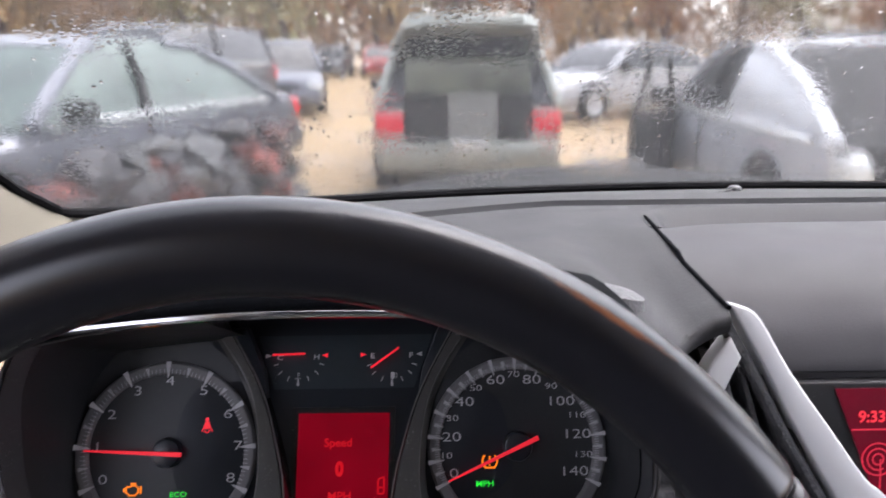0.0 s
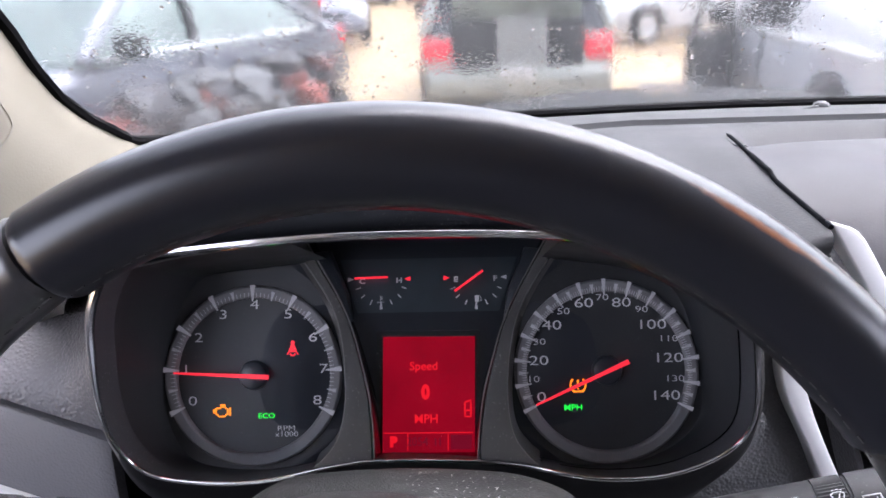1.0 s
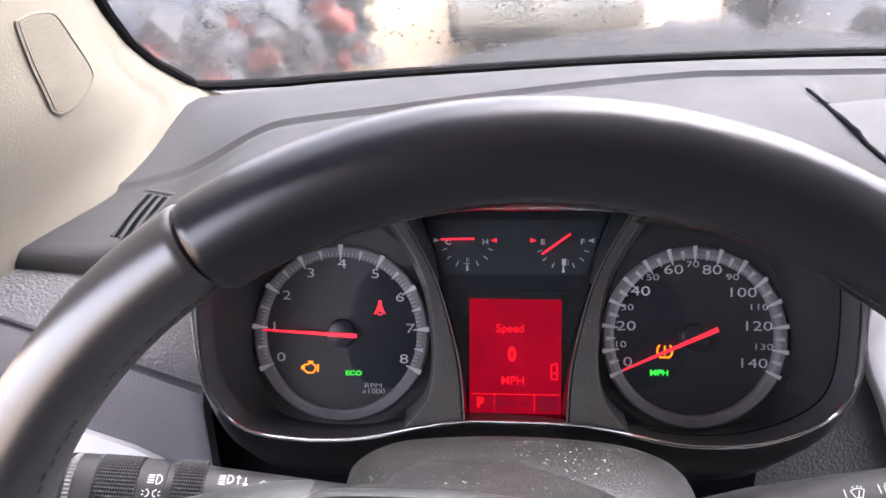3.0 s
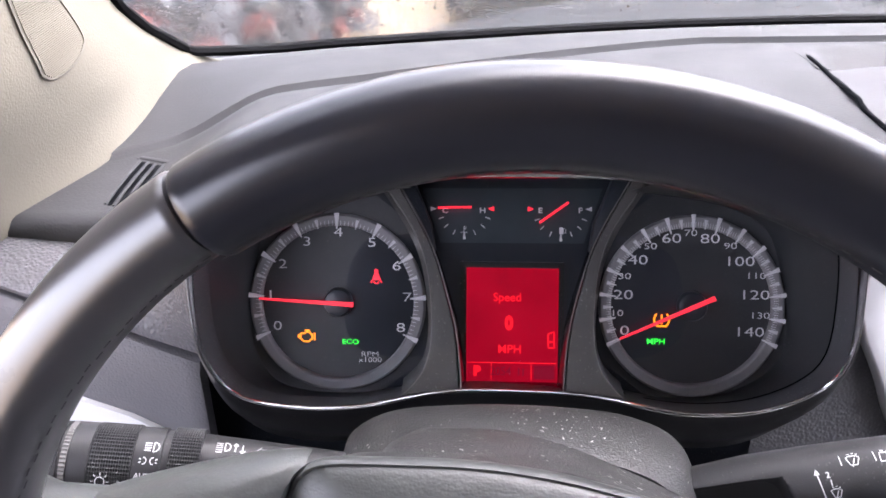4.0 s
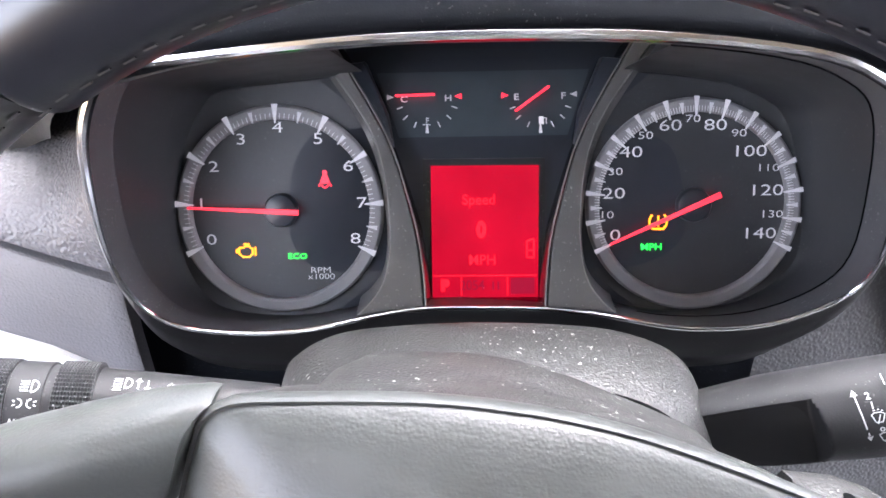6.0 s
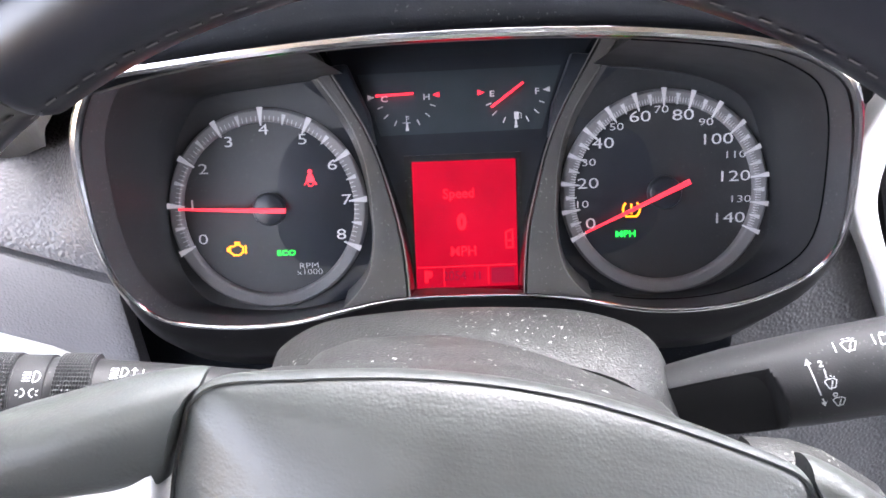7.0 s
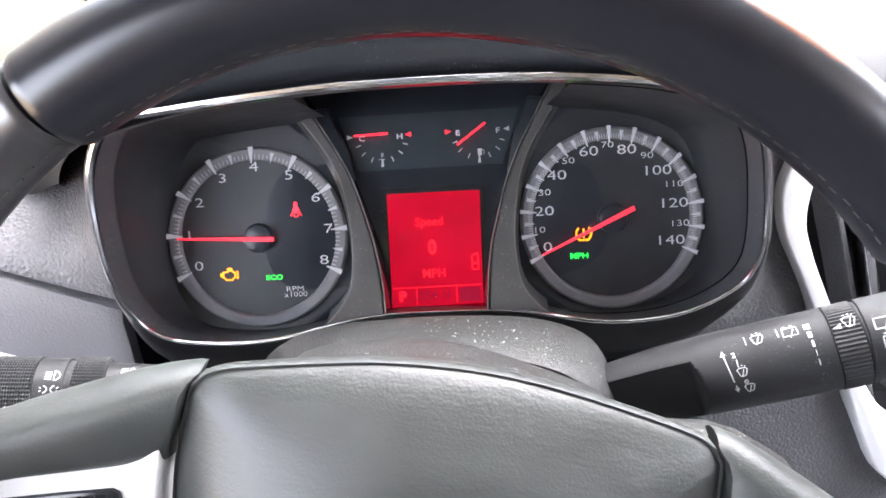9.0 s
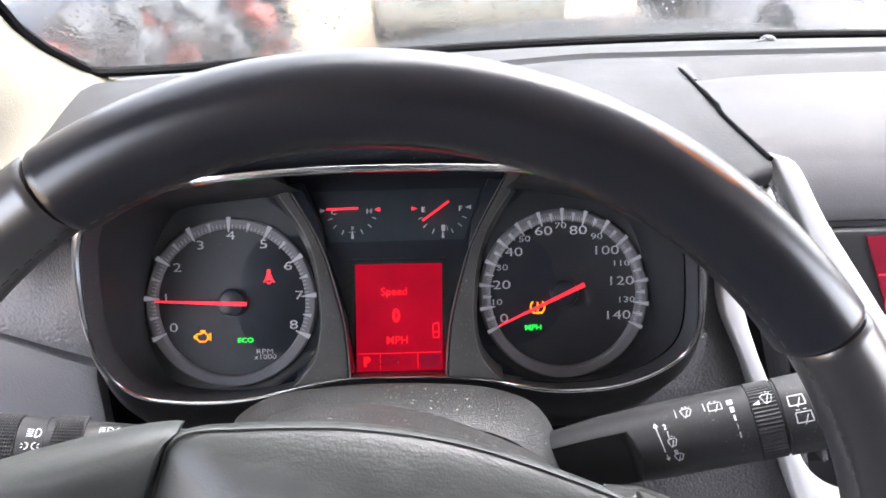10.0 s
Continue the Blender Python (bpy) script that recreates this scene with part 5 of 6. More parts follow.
# rain beads on the outside of the glass
wet = random.Random(11)
drops = bmesh.new()
for i in range(1700):
    x, s_ = (wet.uniform(-0.29, 0.95), wet.random() ** 1.3 * 0.42) if i % 2 else (-0.28 + 0.9 * wet.random() ** 1.4, 0.03 + 0.16 * wet.random())
    c = Vector(screen_at(x, s_, 0.0052))
    u = (Vector(screen_at(x + 0.01, s_, 0.0052)) - c).normalized()
    v = (Vector(screen_at(x, s_ + 0.01, 0.0052)) - c).normalized()
    w = u.cross(v)
    w = w if w.z > 0 else -w
    r = 0.0004 + 0.0012 * wet.random() ** 2.5
    tall, squeeze = wet.uniform(0.9, 1.7), wet.uniform(0.8, 1.1)
    rings = [[drops.verts.new(c + u * (r * k * squeeze * math.cos(a * 0.7854)) + v * (r * k * tall * math.sin(a * 0.7854)) + w * (r * h)) for a in range(8)] for k, h in ((1.0, -0.1), (0.82, 0.30), (0.42, 0.52))]
    for ra, rb in zip(rings, rings[1:]):
        for a in range(8):
            drops.faces.new((ra[a], ra[(a + 1) % 8], rb[(a + 1) % 8], rb[a]))
    drops.faces.new(rings[2])
    drops.faces.new(rings[0][::-1])
rain = tagged(part("rain_bead", drops, water_material(), windscreen, "clear rain beads on the glass", sharp=80), "clear rain beads on the glass", kind="stuff")
rain.visible_shadow = False


def edge_x(s):
    """The left edge of the clear glass, rounded at its lower corner."""
    pts = ((-0.12, -0.16), (0.0, -0.245), (0.022, -0.265), (0.045, -0.2775), (0.09, -0.2910), (0.13, -0.2960), (0.18, -0.2945), (0.25, -0.2880), (1.2, -0.27))
    for (s0, x0), (s1, x1) in zip(pts, pts[1:]):
        if s <= s1:
            return x0 + (x1 - x0) * (s - s0) / (s1 - s0)
    return pts[-1][1]


band = [screen_at(x, 0.016 + 0.004 * step((0.0 - x) / 0.2), -0.004) for x in [1.03 - 1.24 * i / 40 for i in range(41)]]
band += [screen_at(edge_x(s), s, -0.004) for s in (0.03, 0.045, 0.06, 0.075, 0.09, 0.11, 0.13, 0.155, 0.18, 0.21, 0.25, 0.35, 0.5, 0.7, 1.0)]
part("edge_band", tube(smooth_line(band, False, 3), 0.0064, 8, flat=0.7), FRIT, windscreen, "black printed edge")


def pillar_at(s, t):
    """The inner face of the front pillar: s up along it, t from the screen's edge to the door."""
    a = Vector(screen_at(edge_x(s), s, -0.006))
    b = Vector((-0.300 + 0.09 * s, -0.012 - 0.64 * s, 1.115 + 0.50 * s))
    swell = 0.12 + 0.88 * step((s + 0.01) / 0.16)
    return a.lerp(b, t) + Vector((0.030, -0.012, 0.008)) * (swell * math.sin(math.pi * t) ** 0.8)


def grid(f, s0, s1, t0, t1, ns, nt):
    return [[f(s0 + (s1 - s0) * i / ns, t0 + (t1 - t0) * j / nt) for j in range(nt + 1)] for i in range(ns + 1)]


pillar = thing("pillar_trim", Matrix.Identity(4), "beige plastic front pillar trim with a ribbed speaker grille", "pillar trim", kind="structure")
part("cover", solid(grid(pillar_at, -0.02, 1.0, 0, 1, 80, 14), 0.012, (-1, 0.3, 0)), BEIGE, pillar, "smooth beige cover")
off = Vector((0.0012, -0.0009, 0.0003))


def grille_at(s, t, o=1.0):
    return pillar_at(s, t) + off * o


cx, cy = 0.172, 0.39
outl = [(0.222, 0.410), (0.2265, 0.385), (0.226, 0.335), (0.220, 0.281), (0.208, 0.266), (0.170, 0.280), (0.140, 0.305), (0.130, 0.330), (0.122, 0.385), (0.118, 0.450), (0.120, 0.500), (0.128, 0.518), (0.138, 0.513), (0.180, 0.465)]
loop = smooth_line([(s, t, 0) for s, t in outl], True, 4)
rings = [[grille_at(cx + (p.x - cx) * k, cy + (p.y - cy) * k, o) for p in loop] for k, o in ((1.03, -0.4), (1.0, 1.0), (0.97, 1.0), (0.955, 0.3), (0.5, 0.3), (0.02, 0.3))]
grille = part("grille", loft(rings, cap=False), BEIGE_MESH, pillar, "ribbed beige speaker grille")
for i in range(52):
    s = 0.120 + 0.00204 * i
    hits = sorted(a.y + (b.y - a.y) * (s - a.x) / (b.x - a.x) for a, b in zip(loop, loop[1:] + loop[:1]) if (a.x - s) * (b.x - s) < 0)
    if len(hits) >= 2:
        part("rib", tube([grille_at(s, hits[0] + 0.012 + (hits[-1] - hits[0] - 0.024) * j / 6, 0.5) for j in range(7)], 0.00045, 5), BEIGE, grille)
seal = thing("door_seal", Matrix.Identity(4), "black rubber door seal beside the pillar", "seal", kind="structure")
part("strip", tube([pillar_at(s / 10, 1.0) + Vector((-0.012, -0.012, 0)) for s in range(-1, 11)], 0.011, 8), RUBBER, seal)
# ---- cabin shell ----
cabin = thing("cabin", Matrix.Identity(4), "plain unseen car cabin shell with light headliner and added light-blocking walls", "cabin", kind="structure")
part("roof", box(-0.44, 1.18, -1.02, -0.30, 1.635, 1.66, 0.008), HEADLINER, cabin)
part("header", solid([[screen_at(-0.27 + 1.27 * i / 8, s_ / 10, -0.03) for s_ in (6.8, 7.6, 8.4, 9.2, 10.0, 10.6)] for i in range(9)], 0.02, (0, -0.3, -1)), HEADLINER, cabin)
part("floor_pan", box(-0.52, 1.26, -1.02, 1.0, 0.30, 0.34), CABIN, cabin)
# added full-height wall, out of view, to darken what the wheel reflects
part("rear_light_block", box(-0.44, 1.18, -1.00, -0.95, 0.34, 1.634), CABIN, cabin)
part("far_wall", box(1.20, 1.26, -1.02, 0.35, 0.30, 1.08), CABIN, cabin)
# added wall, out of view, that stops light bouncing in off the ground
part("near_light_block", box(-0.52, -0.47, -1.02, 0.38, 0.45, 1.00, 0.01), CABIN, cabin)
part("sill", box(-0.52, -0.42, -1.02, 0.4, 0.30, 0.45, 0.02), CABIN, cabin)
part("firewall", box(-0.50, 1.24, 0.40, 0.46, 0.30, 1.12), CABIN, cabin)
rows = [[screen_at(1.012, s / 10, -0.004) for s in range(-1, 11)], [(screen_at(1.012, s / 10)[0] + 0.06, screen_at(1.012, s / 10)[1] - 0.12, screen_at(1.012, s / 10)[2]) for s in range(-1, 11)]]
part("far_pillar", solid(rows, 0.012, (1, 0, 0)), BEIGE, cabin)
for x in (-0.43, 1.14):
    part("roof_post", box(x, x + 0.05, -1.04, -0.90, 0.40, 1.64, 0.01), CABIN, cabin)

# ---- bonnet and cowl outside ----
hood = thing("bonnet", Matrix.Identity(4), "dark wet car bonnet beyond the windscreen", "bonnet")
PAINT_OWN = mat("own_paint", (0.014, 0.015, 0.015), 0.55, 0.0, var=0.3, scale=25, specks=0.3, speck_scale=160, spec=0.06)
rows = []
for i in range(15):
    x = -0.38 + 1.5 * i / 14
    rows.append([(x, y, 1.088 + dz - 0.27 * (x - MID) ** 2) for y, dz in ((0.56, 0.004), (0.60, 0.014), (0.75, 0.014), (1.0, 0.0), (1.25, -0.035), (1.45, -0.11), (1.50, -0.25))])
part("skin", solid(rows, 0.012, (0, 0, -1)), PAINT_OWN, hood)
rows = [[(x, base_y(x) + d, 1.128 - 0.35 * (x - MID) ** 2 * 0.5 - dz) for d, dz in ((-0.01, 0.0), (0.04, 0.030), (0.10, 0.045), (0.18, 0.05))] for x in [-0.38 + 1.5 * i / 14 for i in range(15)]]
part("cowl", solid(rows, 0.01, (0, 0, -1)), RUBBER, hood)

# ---- the yard outside ----
def ground_material():
    m, n, l, p = nodes_of("wet_dirt")
    co = n.new("ShaderNodeTexCoord")
    a = n.new("ShaderNodeTexNoise")
    a.inputs["Scale"].default_value, a.inputs["Detail"].default_value = 0.5, 8.0
    b = n.new("ShaderNodeTexNoise")
    b.inputs["Scale"].default_value, b.inputs["Detail"].default_value = 14.0, 6.0
    for t in (a, b):
        l.new(co.outputs["Object"], t.inputs["Vector"])
    r = n.new("ShaderNodeValToRGB")
    r.color_ramp.elements[0].color, r.color_ramp.elements[1].color = (0.38, 0.25, 0.115, 1), (0.52, 0.37, 0.19, 1)
    r.color_ramp.elements[0].position, r.color_ramp.elements[1].position = 0.35, 0.65
    l.new(a.outputs["Fac"], r.inputs["Fac"])
    mx = n.new("ShaderNodeMix")
    mx.data_type, mx.blend_type = "RGBA", "MULTIPLY"
    mx.inputs["Factor"].default_value = 0.5
    l.new(r.outputs["Color"], mx.inputs["A"])
    l.new(b.outputs["Fac"], mx.inputs["B"])
    l.new(mx.outputs["Result"], p.inputs["Base Color"])
    rr = n.new("ShaderNodeMapRange")
    rr.inputs["From Min"].default_value, rr.inputs["From Max"].default_value = 0.4, 0.6
    rr.inputs["To Min"].default_value, rr.inputs["To Max"].default_value = 0.25, 0.8
    l.new(a.outputs["Fac"], rr.inputs["Value"])
    l.new(rr.outputs["Result"], p.inputs["Roughness"])
    bp = n.new("ShaderNodeBump")
    bp.inputs["Distance"].default_value = 0.03
    l.new(b.outputs["Fac"], bp.inputs["Height"])
    l.new(bp.outputs["Normal"], p.inputs["Normal"])
    return m


ground = tagged(part("ground", loft([[(x, y, 0.0) for x in (-900, -60, -20, 0, 20, 60, 900)] for y in (-900, -30, 0, 10, 25, 60, 900)], closed=False), ground_material(), smooth=False),
                "wet yellowish dirt yard with puddles", "ground", kind="structure")

TYRE = mat("tyre", (0.02, 0.02, 0.02), 0.8, var=0.2, scale=20)
WHEEL_RIM = mat("alloy", (0.45, 0.45, 0.46), 0.35, 0.8, var=0.1)
# pale base holds both the mist and the sky reflected in the glass
WINDOW = mat("mist_sky_window", (0.13, 0.175, 0.158), 0.5, var=0.25, scale=3, coat=0.2)
MISTED = mat("misted_window", (0.13, 0.15, 0.115), 0.4, var=0.4, scale=4, coat=0.3)
DARK_WINDOW = mat("dark_car_window", (0.015, 0.017, 0.018), 0.08, var=0.2, scale=3, coat=0.5)
TAIL = mat("tail_lamp", (0.55, 0.012, 0.03), 0.2, var=0.1, coat=0.6, glow=0.15)
LAMP = mat("clear_lamp", (0.7, 0.72, 0.72), 0.15, 0.3)
TRIM_BLACK = mat("black_trim", (0.02, 0.02, 0.02), 0.6)
# near-black for the shade inside open cars; also colours the door lining
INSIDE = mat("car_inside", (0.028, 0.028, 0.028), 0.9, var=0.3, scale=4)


def paint(name, color, metal=0.3):
    return mat(name, color, 0.32, metal, var=0.12, scale=5, coat=0.5, specks=0.2, speck_scale=90)


def car(m, label, body, window, length=4.6, width=1.8, height=1.45, van=False, hatch_open=False, door_open=False, stripped=False, group=""):
    """A parked car whose nose points along +y of m."""
    h, w, L = height, width / 2, length / 2
    top = thing("car", m, label, "car", group)
    belt = 0.62 * h

    def ring(y, zb, zt, k):
        return [(x * w * k, y, z) for x, z in ((-0.86, zb), (-0.97, zb + 0.10), (-1.0, zb + 0.5 * (zt - zb)), (-0.97, zt - 0.05), (-0.90, zt), (-0.45, zt + 0.02), (0, zt + 0.03), (0.45, zt + 0.02), (0.90, zt), (0.97, zt - 0.05), (1.0, zb + 0.5 * (zt - zb)), (0.97, zb + 0.10), (0.86, zb))]
    tail_z = belt + (0.04 if not van else 0.02)
    stations = [(-L, 0.42, tail_z - 0.20, 0.86), (-L + 0.05, 0.30, tail_z - 0.05, 0.94), (-L + 0.25, 0.22, tail_z, 0.98), (-L * 0.45, 0.20, belt, 1.0), (0, 0.20, belt, 1.0), (L * 0.35, 0.20, belt - 0.01, 1.0), (L * 0.55, 0.20, belt - 0.05, 0.99), (L - 0.35, 0.22, belt - 0.14, 0.96), (L - 0.08, 0.26, belt - 0.24, 0.88), (L, 0.36, belt - 0.36, 0.80)]
    shell = part("body", loft([ring(*s) for s in stations]), body, top, "painted body")
    # glasshouse
    y0, y1, y2, y3 = (-L + 0.12, -L + 0.30, L * 0.12, L * 0.44) if van else (-L + 0.50, -L + 1.55, L * 0.10, L * 0.46)

    if stripped:
        y0, y1 = -L + 0.10, -L + 1.45

    prof = [(y0, 0.0), (y0 + (y1 - y0) * 0.5, 0.55), (y1, 0.94), (y1 + 0.35, 1.0), (y2, 1.0), (y2 + (y3 - y2) * 0.25, 0.88), (y2 + (y3 - y2) * 0.65, 0.45), (y3, 0.0)]
    rings = []
    for y, f in prof:
        zt = belt + (h - belt) * f
        rings.append([(x * w * 0.94, y, belt - 0.03 + (zt - belt + 0.03) * k) for x, k in ((-1.0, 0), (-1 + 0.06 * f, 0.35), (-1 + 0.17 * f, 0.82), (-1 + 0.26 * f, 0.97), (-0.4, 1.0), (0, 1.01), (0.4, 1.0), (1 - 0.26 * f, 0.97), (1 - 0.17 * f, 0.82), (1 - 0.06 * f, 0.35), (1.0, 0))])
    part("glasshouse", loft(rings), window, top, "windows")
    roof = [[(x, y, z + 0.012) for x, y, z in r[3:8]] for r in rings[2:6]]
    part("roof", solid(roof, 0.03, (0, 0, -1)), body, top, "painted roof")
    for s in (0, 10):
        for idx in ((0, 1, 2, 3), (7, 6, 5, 4)):
            pts = []
            for q in idx:
                r = rings[q]
                pts.append(Vector(r[2 if s == 0 else 8]).lerp(Vector(r[3 if s == 0 else 7]), 0.6) + Vector((0, 0, 0.004)))
            part("pillar", tube(pts, [0.05, 0.05, 0.045, 0.04], 8), body, top)
        mid = (y1 + y3) / 2 - 0.1
        sg = -1 if s == 0 else 1
        part("pillar", tube([(sg * w * 0.95, mid, belt), (sg * w * 0.87, mid - 0.03, belt + (h - belt) * 0.5), (sg * w * 0.74, mid - 0.06, h - 0.05)], 0.04, 8), TRIM_BLACK, top)
        part("sill_strip", tube([(sg * w * 0.965, y0 + 0.2, belt + 0.012), (sg * w * 0.975, 0, belt + 0.012), (sg * w * 0.965, y3 - 0.1, belt + 0.005)], 0.022, 6), LAMP, top, "bright window strip")
        for yy in (y3 - 0.75, y1 + 0.35):
            part("door_handle", box(sg * w * 1.0 - 0.02, sg * w * 1.0 + 0.02, yy - 0.10, yy + 0.08, belt - 0.16, belt - 0.125, 0.008), body, top)
        part("mirror", box(sg * (w + 0.10) - 0.10, sg * (w + 0.10) + 0.08, y3 - 0.30, y3 - 0.16, belt + 0.01, belt + 0.15, 0.03, 3), TRIM_BLACK, top, "door mirror")
        part("door_gap", tube([(sg * w * 0.995, mid, 0.3), (sg * w * 1.004, mid, 0.6), (sg * w * 0.97, mid, belt)], 0.008, 5), TRIM_BLACK, top)
        part("tail_lamp", box(sg * w * 0.80 - 0.13, sg * w * 0.80 + 0.13, -L - 0.015, -L + 0.28, tail_z - 0.26, tail_z - 0.06, 0.04, 3), LAMP if stripped else TAIL, top, "clear tail lamp" if stripped else "red tail lamp")
        part("head_lamp", box(sg * w * 0.72 - 0.16, sg * w * 0.72 + 0.14, L - 0.28, L - 0.005, belt - 0.40, belt - 0.26, 0.04, 3), LAMP, top, "clear head lamp")
        for yy in (-L * 0.60, L * 0.62):
            M = Matrix.Translation((sg * (w - 0.10), yy, 0.32)) @ Matrix.Rotation(radians(90 * sg), 4, "Y")
            wh = part("wheel", lathe([(0.19, 0.07), (0.21, 0.105), (0.30, 0.11), (0.325, 0.08), (0.325, -0.08), (0.30, -0.10), (0.19, -0.10)], 32), TYRE, top, "black tyre", m=M)
            part("rim", lathe([(0.001, 0.075), (0.05, 0.08), (0.06, 0.05), (0.18, 0.065), (0.205, 0.095), (0.205, -0.08)], 28), WHEEL_RIM, wh, "silver rim")
            part("wheel_arch", tube([(sg * w * 0.985, yy + 0.37 * math.cos(radians(a)), 0.32 + 0.37 * math.sin(radians(a))) for a in range(-10, 191, 20)], 0.03, 6), TRIM_BLACK, top)
    part("rear_bumper", box(-w * 0.93, w * 0.93, -L - 0.10, -L + 0.20, 0.32, 0.58, 0.06, 3), body, top, "bumper")
    part("front_bumper", box(-w * 0.86, w * 0.86, L - 0.25, L + 0.06, 0.26, 0.50, 0.06, 3), body, top, "bumper")
    part("grille", box(-w * 0.4, w * 0.4, L - 0.10, L + 0.02, 0.52, 0.64, 0.02), TRIM_BLACK, top)
    part("plate_bar", box(-0.15, 0.15, -L - 0.125, -L - 0.09, 0.50, 0.60, 0.01), LAMP, top, "plain plate")
    if hatch_open:
        # closed dark box whose colour stands in for the unlit boot
        hole = part("boot_shade", box(-w * 0.66, w * 0.66, -L - 0.02, -L + 0.5, belt - 0.30, belt + 0.10, 0.03), INSIDE, top, "dark box painted for the shade in the open boot")
        part("rear_opening", box(-w * 0.64, w * 0.64, -L + 0.10, -L + 0.5, belt + 0.101, h - 0.12, 0.02), MISTED, top, "misted view through the cabin")
        part("boot_lining", box(-0.18, 0.25, -L - 0.04, -L + 0.1, belt - 0.30, belt + 0.12, 0.02), mat("grey_lining", (0.24, 0.25, 0.24), 0.9, var=0.2), top, "grey lining panel")
        M = Matrix.Translation((0, -L + 0.42, h - 0.02)) @ Matrix.Rotation(radians(-12), 4, "X")
        gate = part("tailgate", prism([(-w * 0.80, 0), (-w * 0.62, -0.82), (-w * 0.46, -0.95), (w * 0.46, -0.95), (w * 0.62, -0.82), (w * 0.80, 0)], -0.03, 0.06, 0.03, 3), body, top, "raised tailgate", m=M)
        part("tailgate_glass", box(-w * 0.62, w * 0.62, -0.55, -0.10, -0.045, -0.028, 0.004), DARK_WINDOW, gate, m=Matrix.Identity(4))
        for sg in (-1, 1):
            part("gas_strut", tube([(sg * w * 0.70, -L + 0.25, belt + 0.1), (sg * w * 0.72, -L + 0.02, h - 0.08)], 0.012, 6), TRIM_BLACK, top)
    if stripped:
        # closed dark box in place of the shaded inside
        part("boot_shade", box(-w * 0.80, w * 0.80, -L - 0.03, -L + 0.5, 0.45, belt + 0.02, 0.03), INSIDE, top, "dark box painted for the shade inside, no tailgate")
        for a, b in ((1, 4), (8, 11)):
            quarter = [[Vector(p) * 1.0 + Vector(((-0.012 if a == 1 else 0.012), 0, 0.004)) for p in r[a - 1:b]] for r in rings[:4]]
            part("rear_quarter", solid(quarter, 0.02, (1 if a == 1 else -1, 0, 0)), body, top, "wide white rear quarter")
        part("gas_strut", tube([(-w * 0.45, -L + 0.45, belt + 0.30), (-w * 0.40, -L + 0.30, belt + 0.12)], 0.018, 6), LAMP, top)
    if door_open:
        M = Matrix.Translation((-w * 0.98, y3 - 0.15, 0)) @ Matrix.Rotation(radians(-30), 4, "Z")
        dr = part("open_door", box(-0.05, 0.03, -1.0, 0.0, 0.30, belt, 0.025), TRIM_BLACK, top, "open front door", m=M)
        part("door_lining", box(-0.062, -0.050, -0.96, -0.04, 0.36, belt - 0.03, 0.004), INSIDE, dr)
        part("door_window_frame", tube([(-0.01, -0.98, belt - 0.02), (0.06, -0.85, h - 0.12), (0.06, -0.45, h - 0.10), (-0.01, -0.02, belt - 0.02)], 0.02, 6), TRIM_BLACK, dr)
    return top


GREY_BLUE = paint("grey_blue_paint", (0.145, 0.155, 0.185))
SILVER_P = paint("silver_car_paint", (0.50, 0.51, 0.51), 0.4)
WHITE_P = paint("white_car_paint", (0.44, 0.455, 0.49), 0.1)
DARK_P = paint("dark_car_paint", (0.06, 0.065, 0.075))
RED_P = paint("red_car_paint", (0.35, 0.03, 0.03))
GREEN_P = paint("dull_green_paint", (0.33, 0.35, 0.315), 0.4)

# the nearest three
car(pose(-2.73, 5.37, 0, 0, 0, 163), "grey-blue four-door sedan on the dirt, misted windows painted pale for reflected sky", GREY_BLUE, WINDOW, 4.75, 1.82, 1.40)
car(pose(0.42, 8.45, -0.06), "grey-green hatchback with its tailgate raised and red tail lamps", GREEN_P, DARK_WINDOW, 4.3, 1.72, 1.40, van=True, hatch_open=True)
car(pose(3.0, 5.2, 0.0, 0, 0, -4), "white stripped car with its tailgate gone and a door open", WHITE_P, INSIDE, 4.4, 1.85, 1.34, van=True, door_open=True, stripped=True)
# those behind
car(pose(-4.35, 12.2, 0, 0, 0, 160), "dark high-roofed car behind the sedan", DARK_P, DARK_WINDOW, 4.8, 1.9, 1.70, van=True)
car(pose(-3.2, 17.2, 0, 0, 0, 190), "grey car parked further off on the dirt", GREY_BLUE, DARK_WINDOW, 4.6, 1.8, 1.5)
car(pose(3.9, 15.0, 0, 0, 0, 120), "white car with stripped front end", WHITE_P, DARK_WINDOW, 4.6, 1.8, 1.42)
car(pose(8.6, 15.5, 0, 0, 0, 15), "dark green car behind the white one", DARK_P, DARK_WINDOW, 4.7, 1.85, 1.6, van=True)
far = [(-14.0, 24, 170, DARK_P), (-9.5, 27, 185, SILVER_P), (-4.6, 38, 178, DARK_P), (-2.2, 39, 183, RED_P), (7.5, 33, 20, RED_P), (12.5, 30, 160, SILVER_P), (17.5, 27, 10, WHITE_P), (-19, 30, 175, WHITE_P)]
for x, y, turn, p in far:
    car(pose(x, y, 0, 0, 0, turn), {DARK_P: "dark", SILVER_P: "silver", RED_P: "red", WHITE_P: "white"}[p] + " car in the far row of the yard", p, DARK_WINDOW, 4.5, 1.8, 1.5, van=turn % 2 == 0, group="far row of cars")

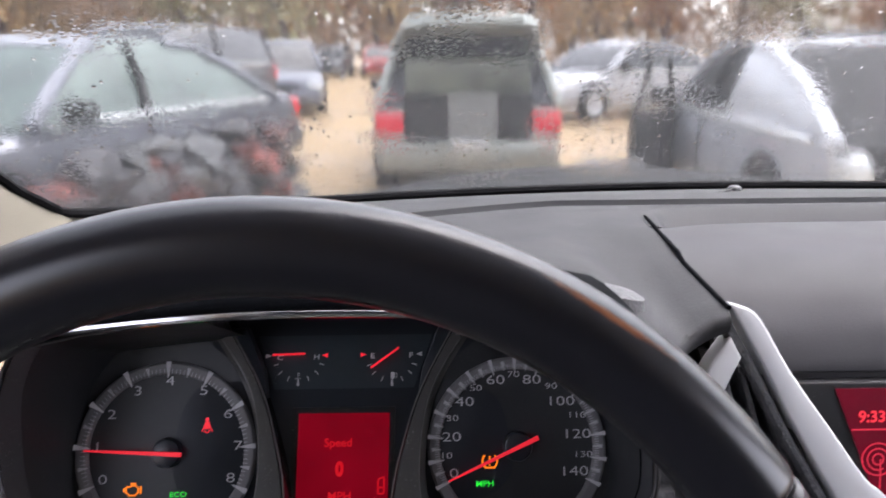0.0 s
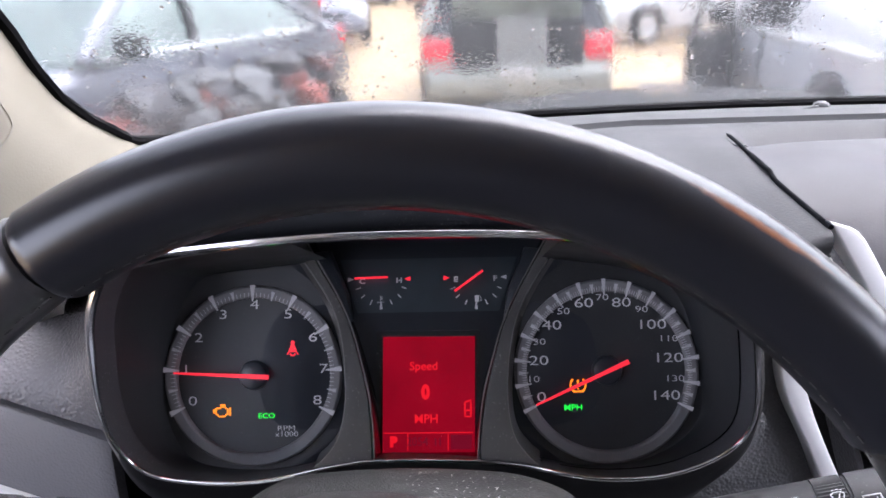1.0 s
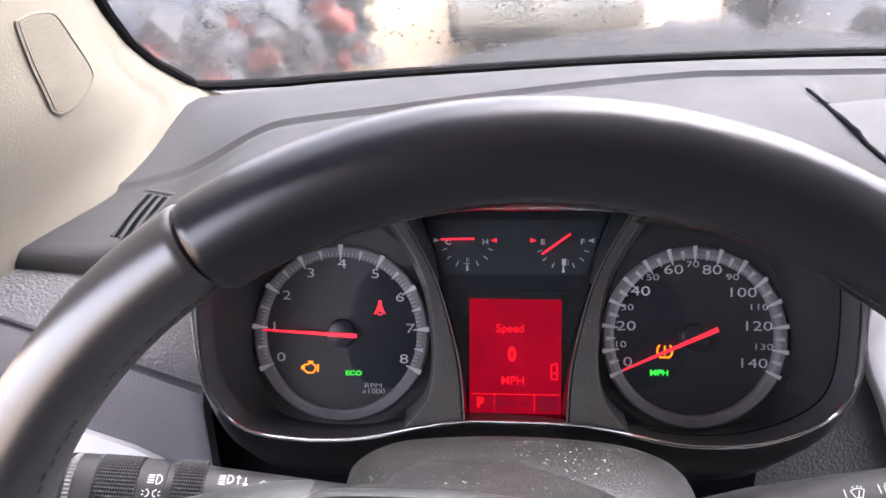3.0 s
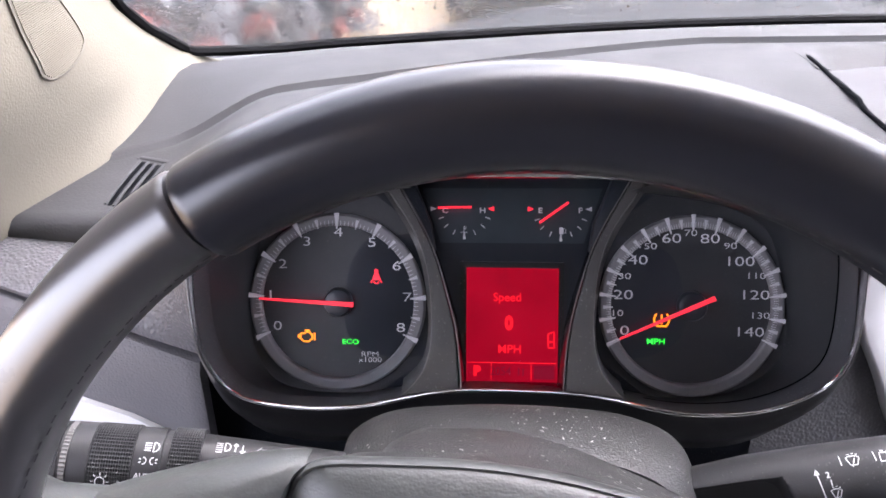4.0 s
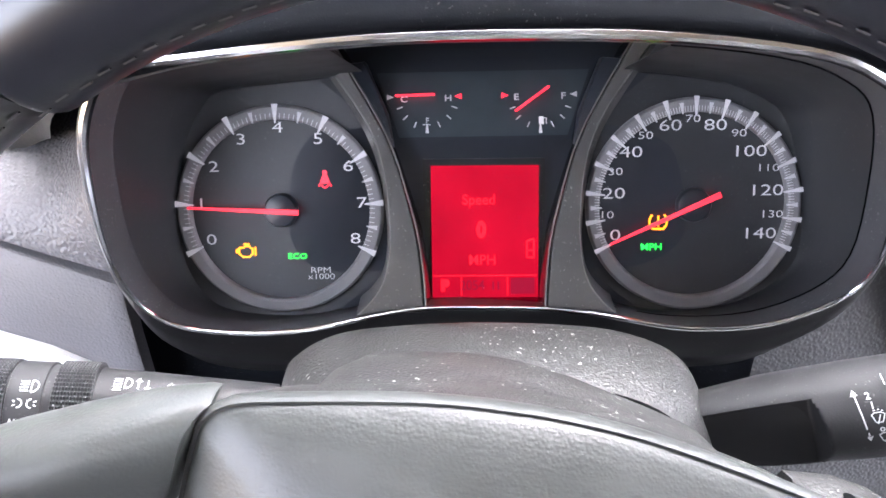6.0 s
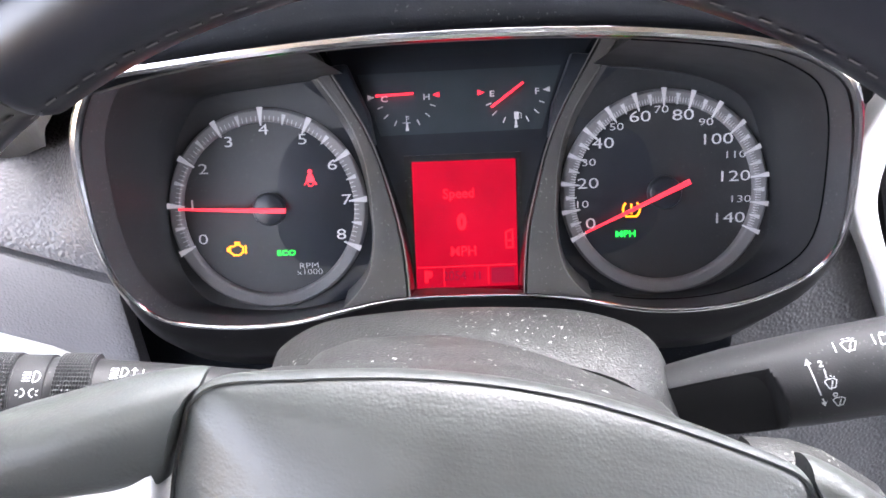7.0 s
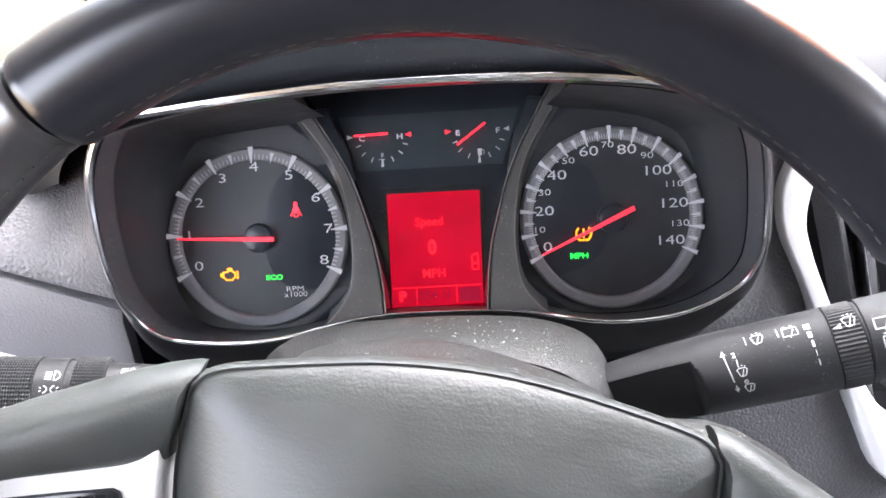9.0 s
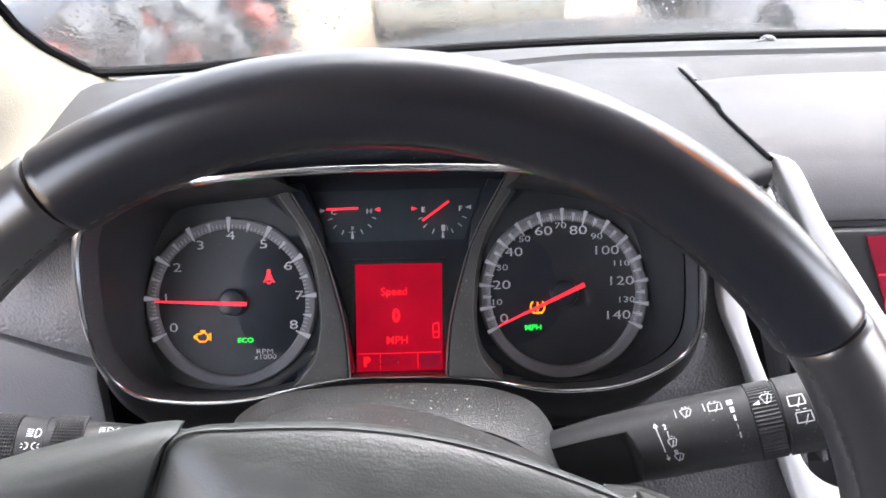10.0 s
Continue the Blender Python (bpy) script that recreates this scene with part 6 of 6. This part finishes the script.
# lumps added between the cars, standing in for reflections low on the sedan's side
LUMPS = [mat("lump_dark", (0.05, 0.05, 0.055), 0.6, 0.2, var=0.5, scale=6, spread=0.5), mat("lump_red", (0.20, 0.05, 0.038), 0.6, 0.1, var=0.5, scale=6, spread=0.4), mat("lump_grey", (0.085, 0.088, 0.09), 0.5, 0.3, var=0.5, scale=6, spread=0.5)]
for i in range(36):
    x, y = random.choice(((-1.95, 3.7), (-1.85, 4.0), (-1.75, 4.4), (-1.62, 4.8), (-1.52, 5.2), (-1.42, 5.7), (-1.32, 6.1), (1.25, 4.4)))
    x, y, z = x + random.uniform(-0.08, 0.12), y + random.uniform(-0.25, 0.25), 0.0
    for _ in range(random.choice((3, 5, 6))):
        s = random.uniform(0.12, 0.20)
        bm = bmesh.new()
        bmesh.ops.create_icosphere(bm, subdivisions=1, radius=s)
        for v in bm.verts:
            v.co *= random.uniform(0.45, 1.35)
            v.co.x *= 1.5
            v.co.z *= 0.6
        low = min(v.co.z for v in bm.verts)
        bmesh.ops.translate(bm, verts=bm.verts, vec=(0, 0, -low))
        high = max(v.co.z for v in bm.verts)
        k = random.choice((0, 0, 0, 1, 2)) if x < 0 else 0
        tagged(part("scrap_piece", bm, LUMPS[k], None, "", False, pose(x, y, z, 0, 0, random.uniform(0, 360))), "crumpled " + ("dark", "red", "grey")[k] + " lump among the cars, toned for reflections low on the sedan", "scrap", "scrap heap")
        z += high * 0.62
        if z > 0.8:
            break

# autumn trees at the yard's edge
BARK = mat("bark", (0.11, 0.085, 0.07), 0.9, var=0.3, scale=8)
LEAVES = [mat("leaves_rust", (0.42, 0.20, 0.08), 0.7, var=0.4, scale=1.2), mat("leaves_ochre", (0.48, 0.33, 0.14), 0.7, var=0.4, scale=1.2),
          mat("leaves_brown", (0.36, 0.25, 0.16), 0.7, var=0.4, scale=1.2), mat("leaves_olive", (0.27, 0.25, 0.11), 0.7, var=0.4, scale=1.2)]


def tree_meshes(seed, tall):
    rnd = random.Random(seed)
    trunk = bmesh.new()
    tips = []

    def limb(p, d, r, n):
        pts, q = [p], p
        for i in range(n):
            d = (d + Vector((rnd.uniform(-0.25, 0.25), rnd.uniform(-0.25, 0.25), rnd.uniform(0, 0.2)))).normalized()
            q = q + d * tall * 0.09
            pts.append(q)
        t = tube(pts, [r * (1 - 0.75 * i / n) for i in range(n + 1)], 7, up=(0.3, 1, 0.1))
        me = bpy.data.meshes.new("limb")
        t.to_mesh(me)
        t.free()
        trunk.from_mesh(me)
        bpy.data.meshes.remove(me)
        tips.extend(pts[2:])
        return pts
    main = limb(Vector((0, 0, -0.2)), Vector((0, 0, 1)), 0.022 * tall, 8)
    for q in main[2:]:
        for _ in range(2):
            a = rnd.uniform(0, 6.28)
            limb(q, Vector((math.cos(a), math.sin(a), 0.5)), 0.007 * tall, 4)
    leaves = bmesh.new()
    for _ in range(1500):
        c = rnd.choice(tips) + Vector((rnd.gauss(0, 0.07), rnd.gauss(0, 0.07), rnd.gauss(0, 0.06))) * tall
        s = rnd.uniform(0.012, 0.028) * tall
        u = Vector((rnd.uniform(-1, 1), rnd.uniform(-1, 1), rnd.uniform(-1, 1))).normalized()
        v = u.orthogonal().normalized()
        vs = [leaves.verts.new(c + u * s * a + v * s * b) for a, b in ((-1, 0), (0, 0.6), (1, 0.1), (0.1, -0.6))]
        leaves.faces.new(vs)
    return trunk, leaves


kinds = []
for k in range(4):
    trunk, leaves = tree_meshes(k, 11)
    t = thing("tree", pose(-26 + 4 * k, 48, 0), "autumn tree with thin " + ("rust", "ochre", "brown", "olive")[k] + " leaves at the yard's edge", "tree", "trees at the yard's edge")
    part("trunk", trunk, BARK, t)
    part("crown", leaves, LEAVES[k], t, smooth=False)
    kinds.append(t)
for i in range(38):
    x = -46 + 2.6 * i + random.uniform(-1, 1)
    y = random.uniform(42, 60)
    s = random.uniform(0.8, 1.3)
    c = copy_thing(kinds[i % 4], pose(x, y, 0, 0, 0, random.uniform(0, 360)))
    c.scale = (s, s, s)
hedge = bmesh.new()
rnd = random.Random(5)
for _ in range(9000):
    c = Vector((rnd.uniform(-85, 85), 64 + rnd.uniform(-3, 3), abs(rnd.gauss(0, 5.5)) + rnd.uniform(0, 2.5)))
    s = rnd.uniform(0.35, 0.8)
    u = Vector((rnd.uniform(-1, 1), rnd.uniform(-0.4, 0.4), rnd.uniform(-1, 1))).normalized()
    v = u.orthogonal().normalized()
    hedge.faces.new([hedge.verts.new(c + u * s * a + v * s * b) for a, b in ((-1, 0), (0, 0.6), (1, 0.1), (0.1, -0.6))])
tagged(part("far_woods", hedge, LEAVES[2], None, "", False), "brown autumn woods behind the yard", "woods", kind="stuff")
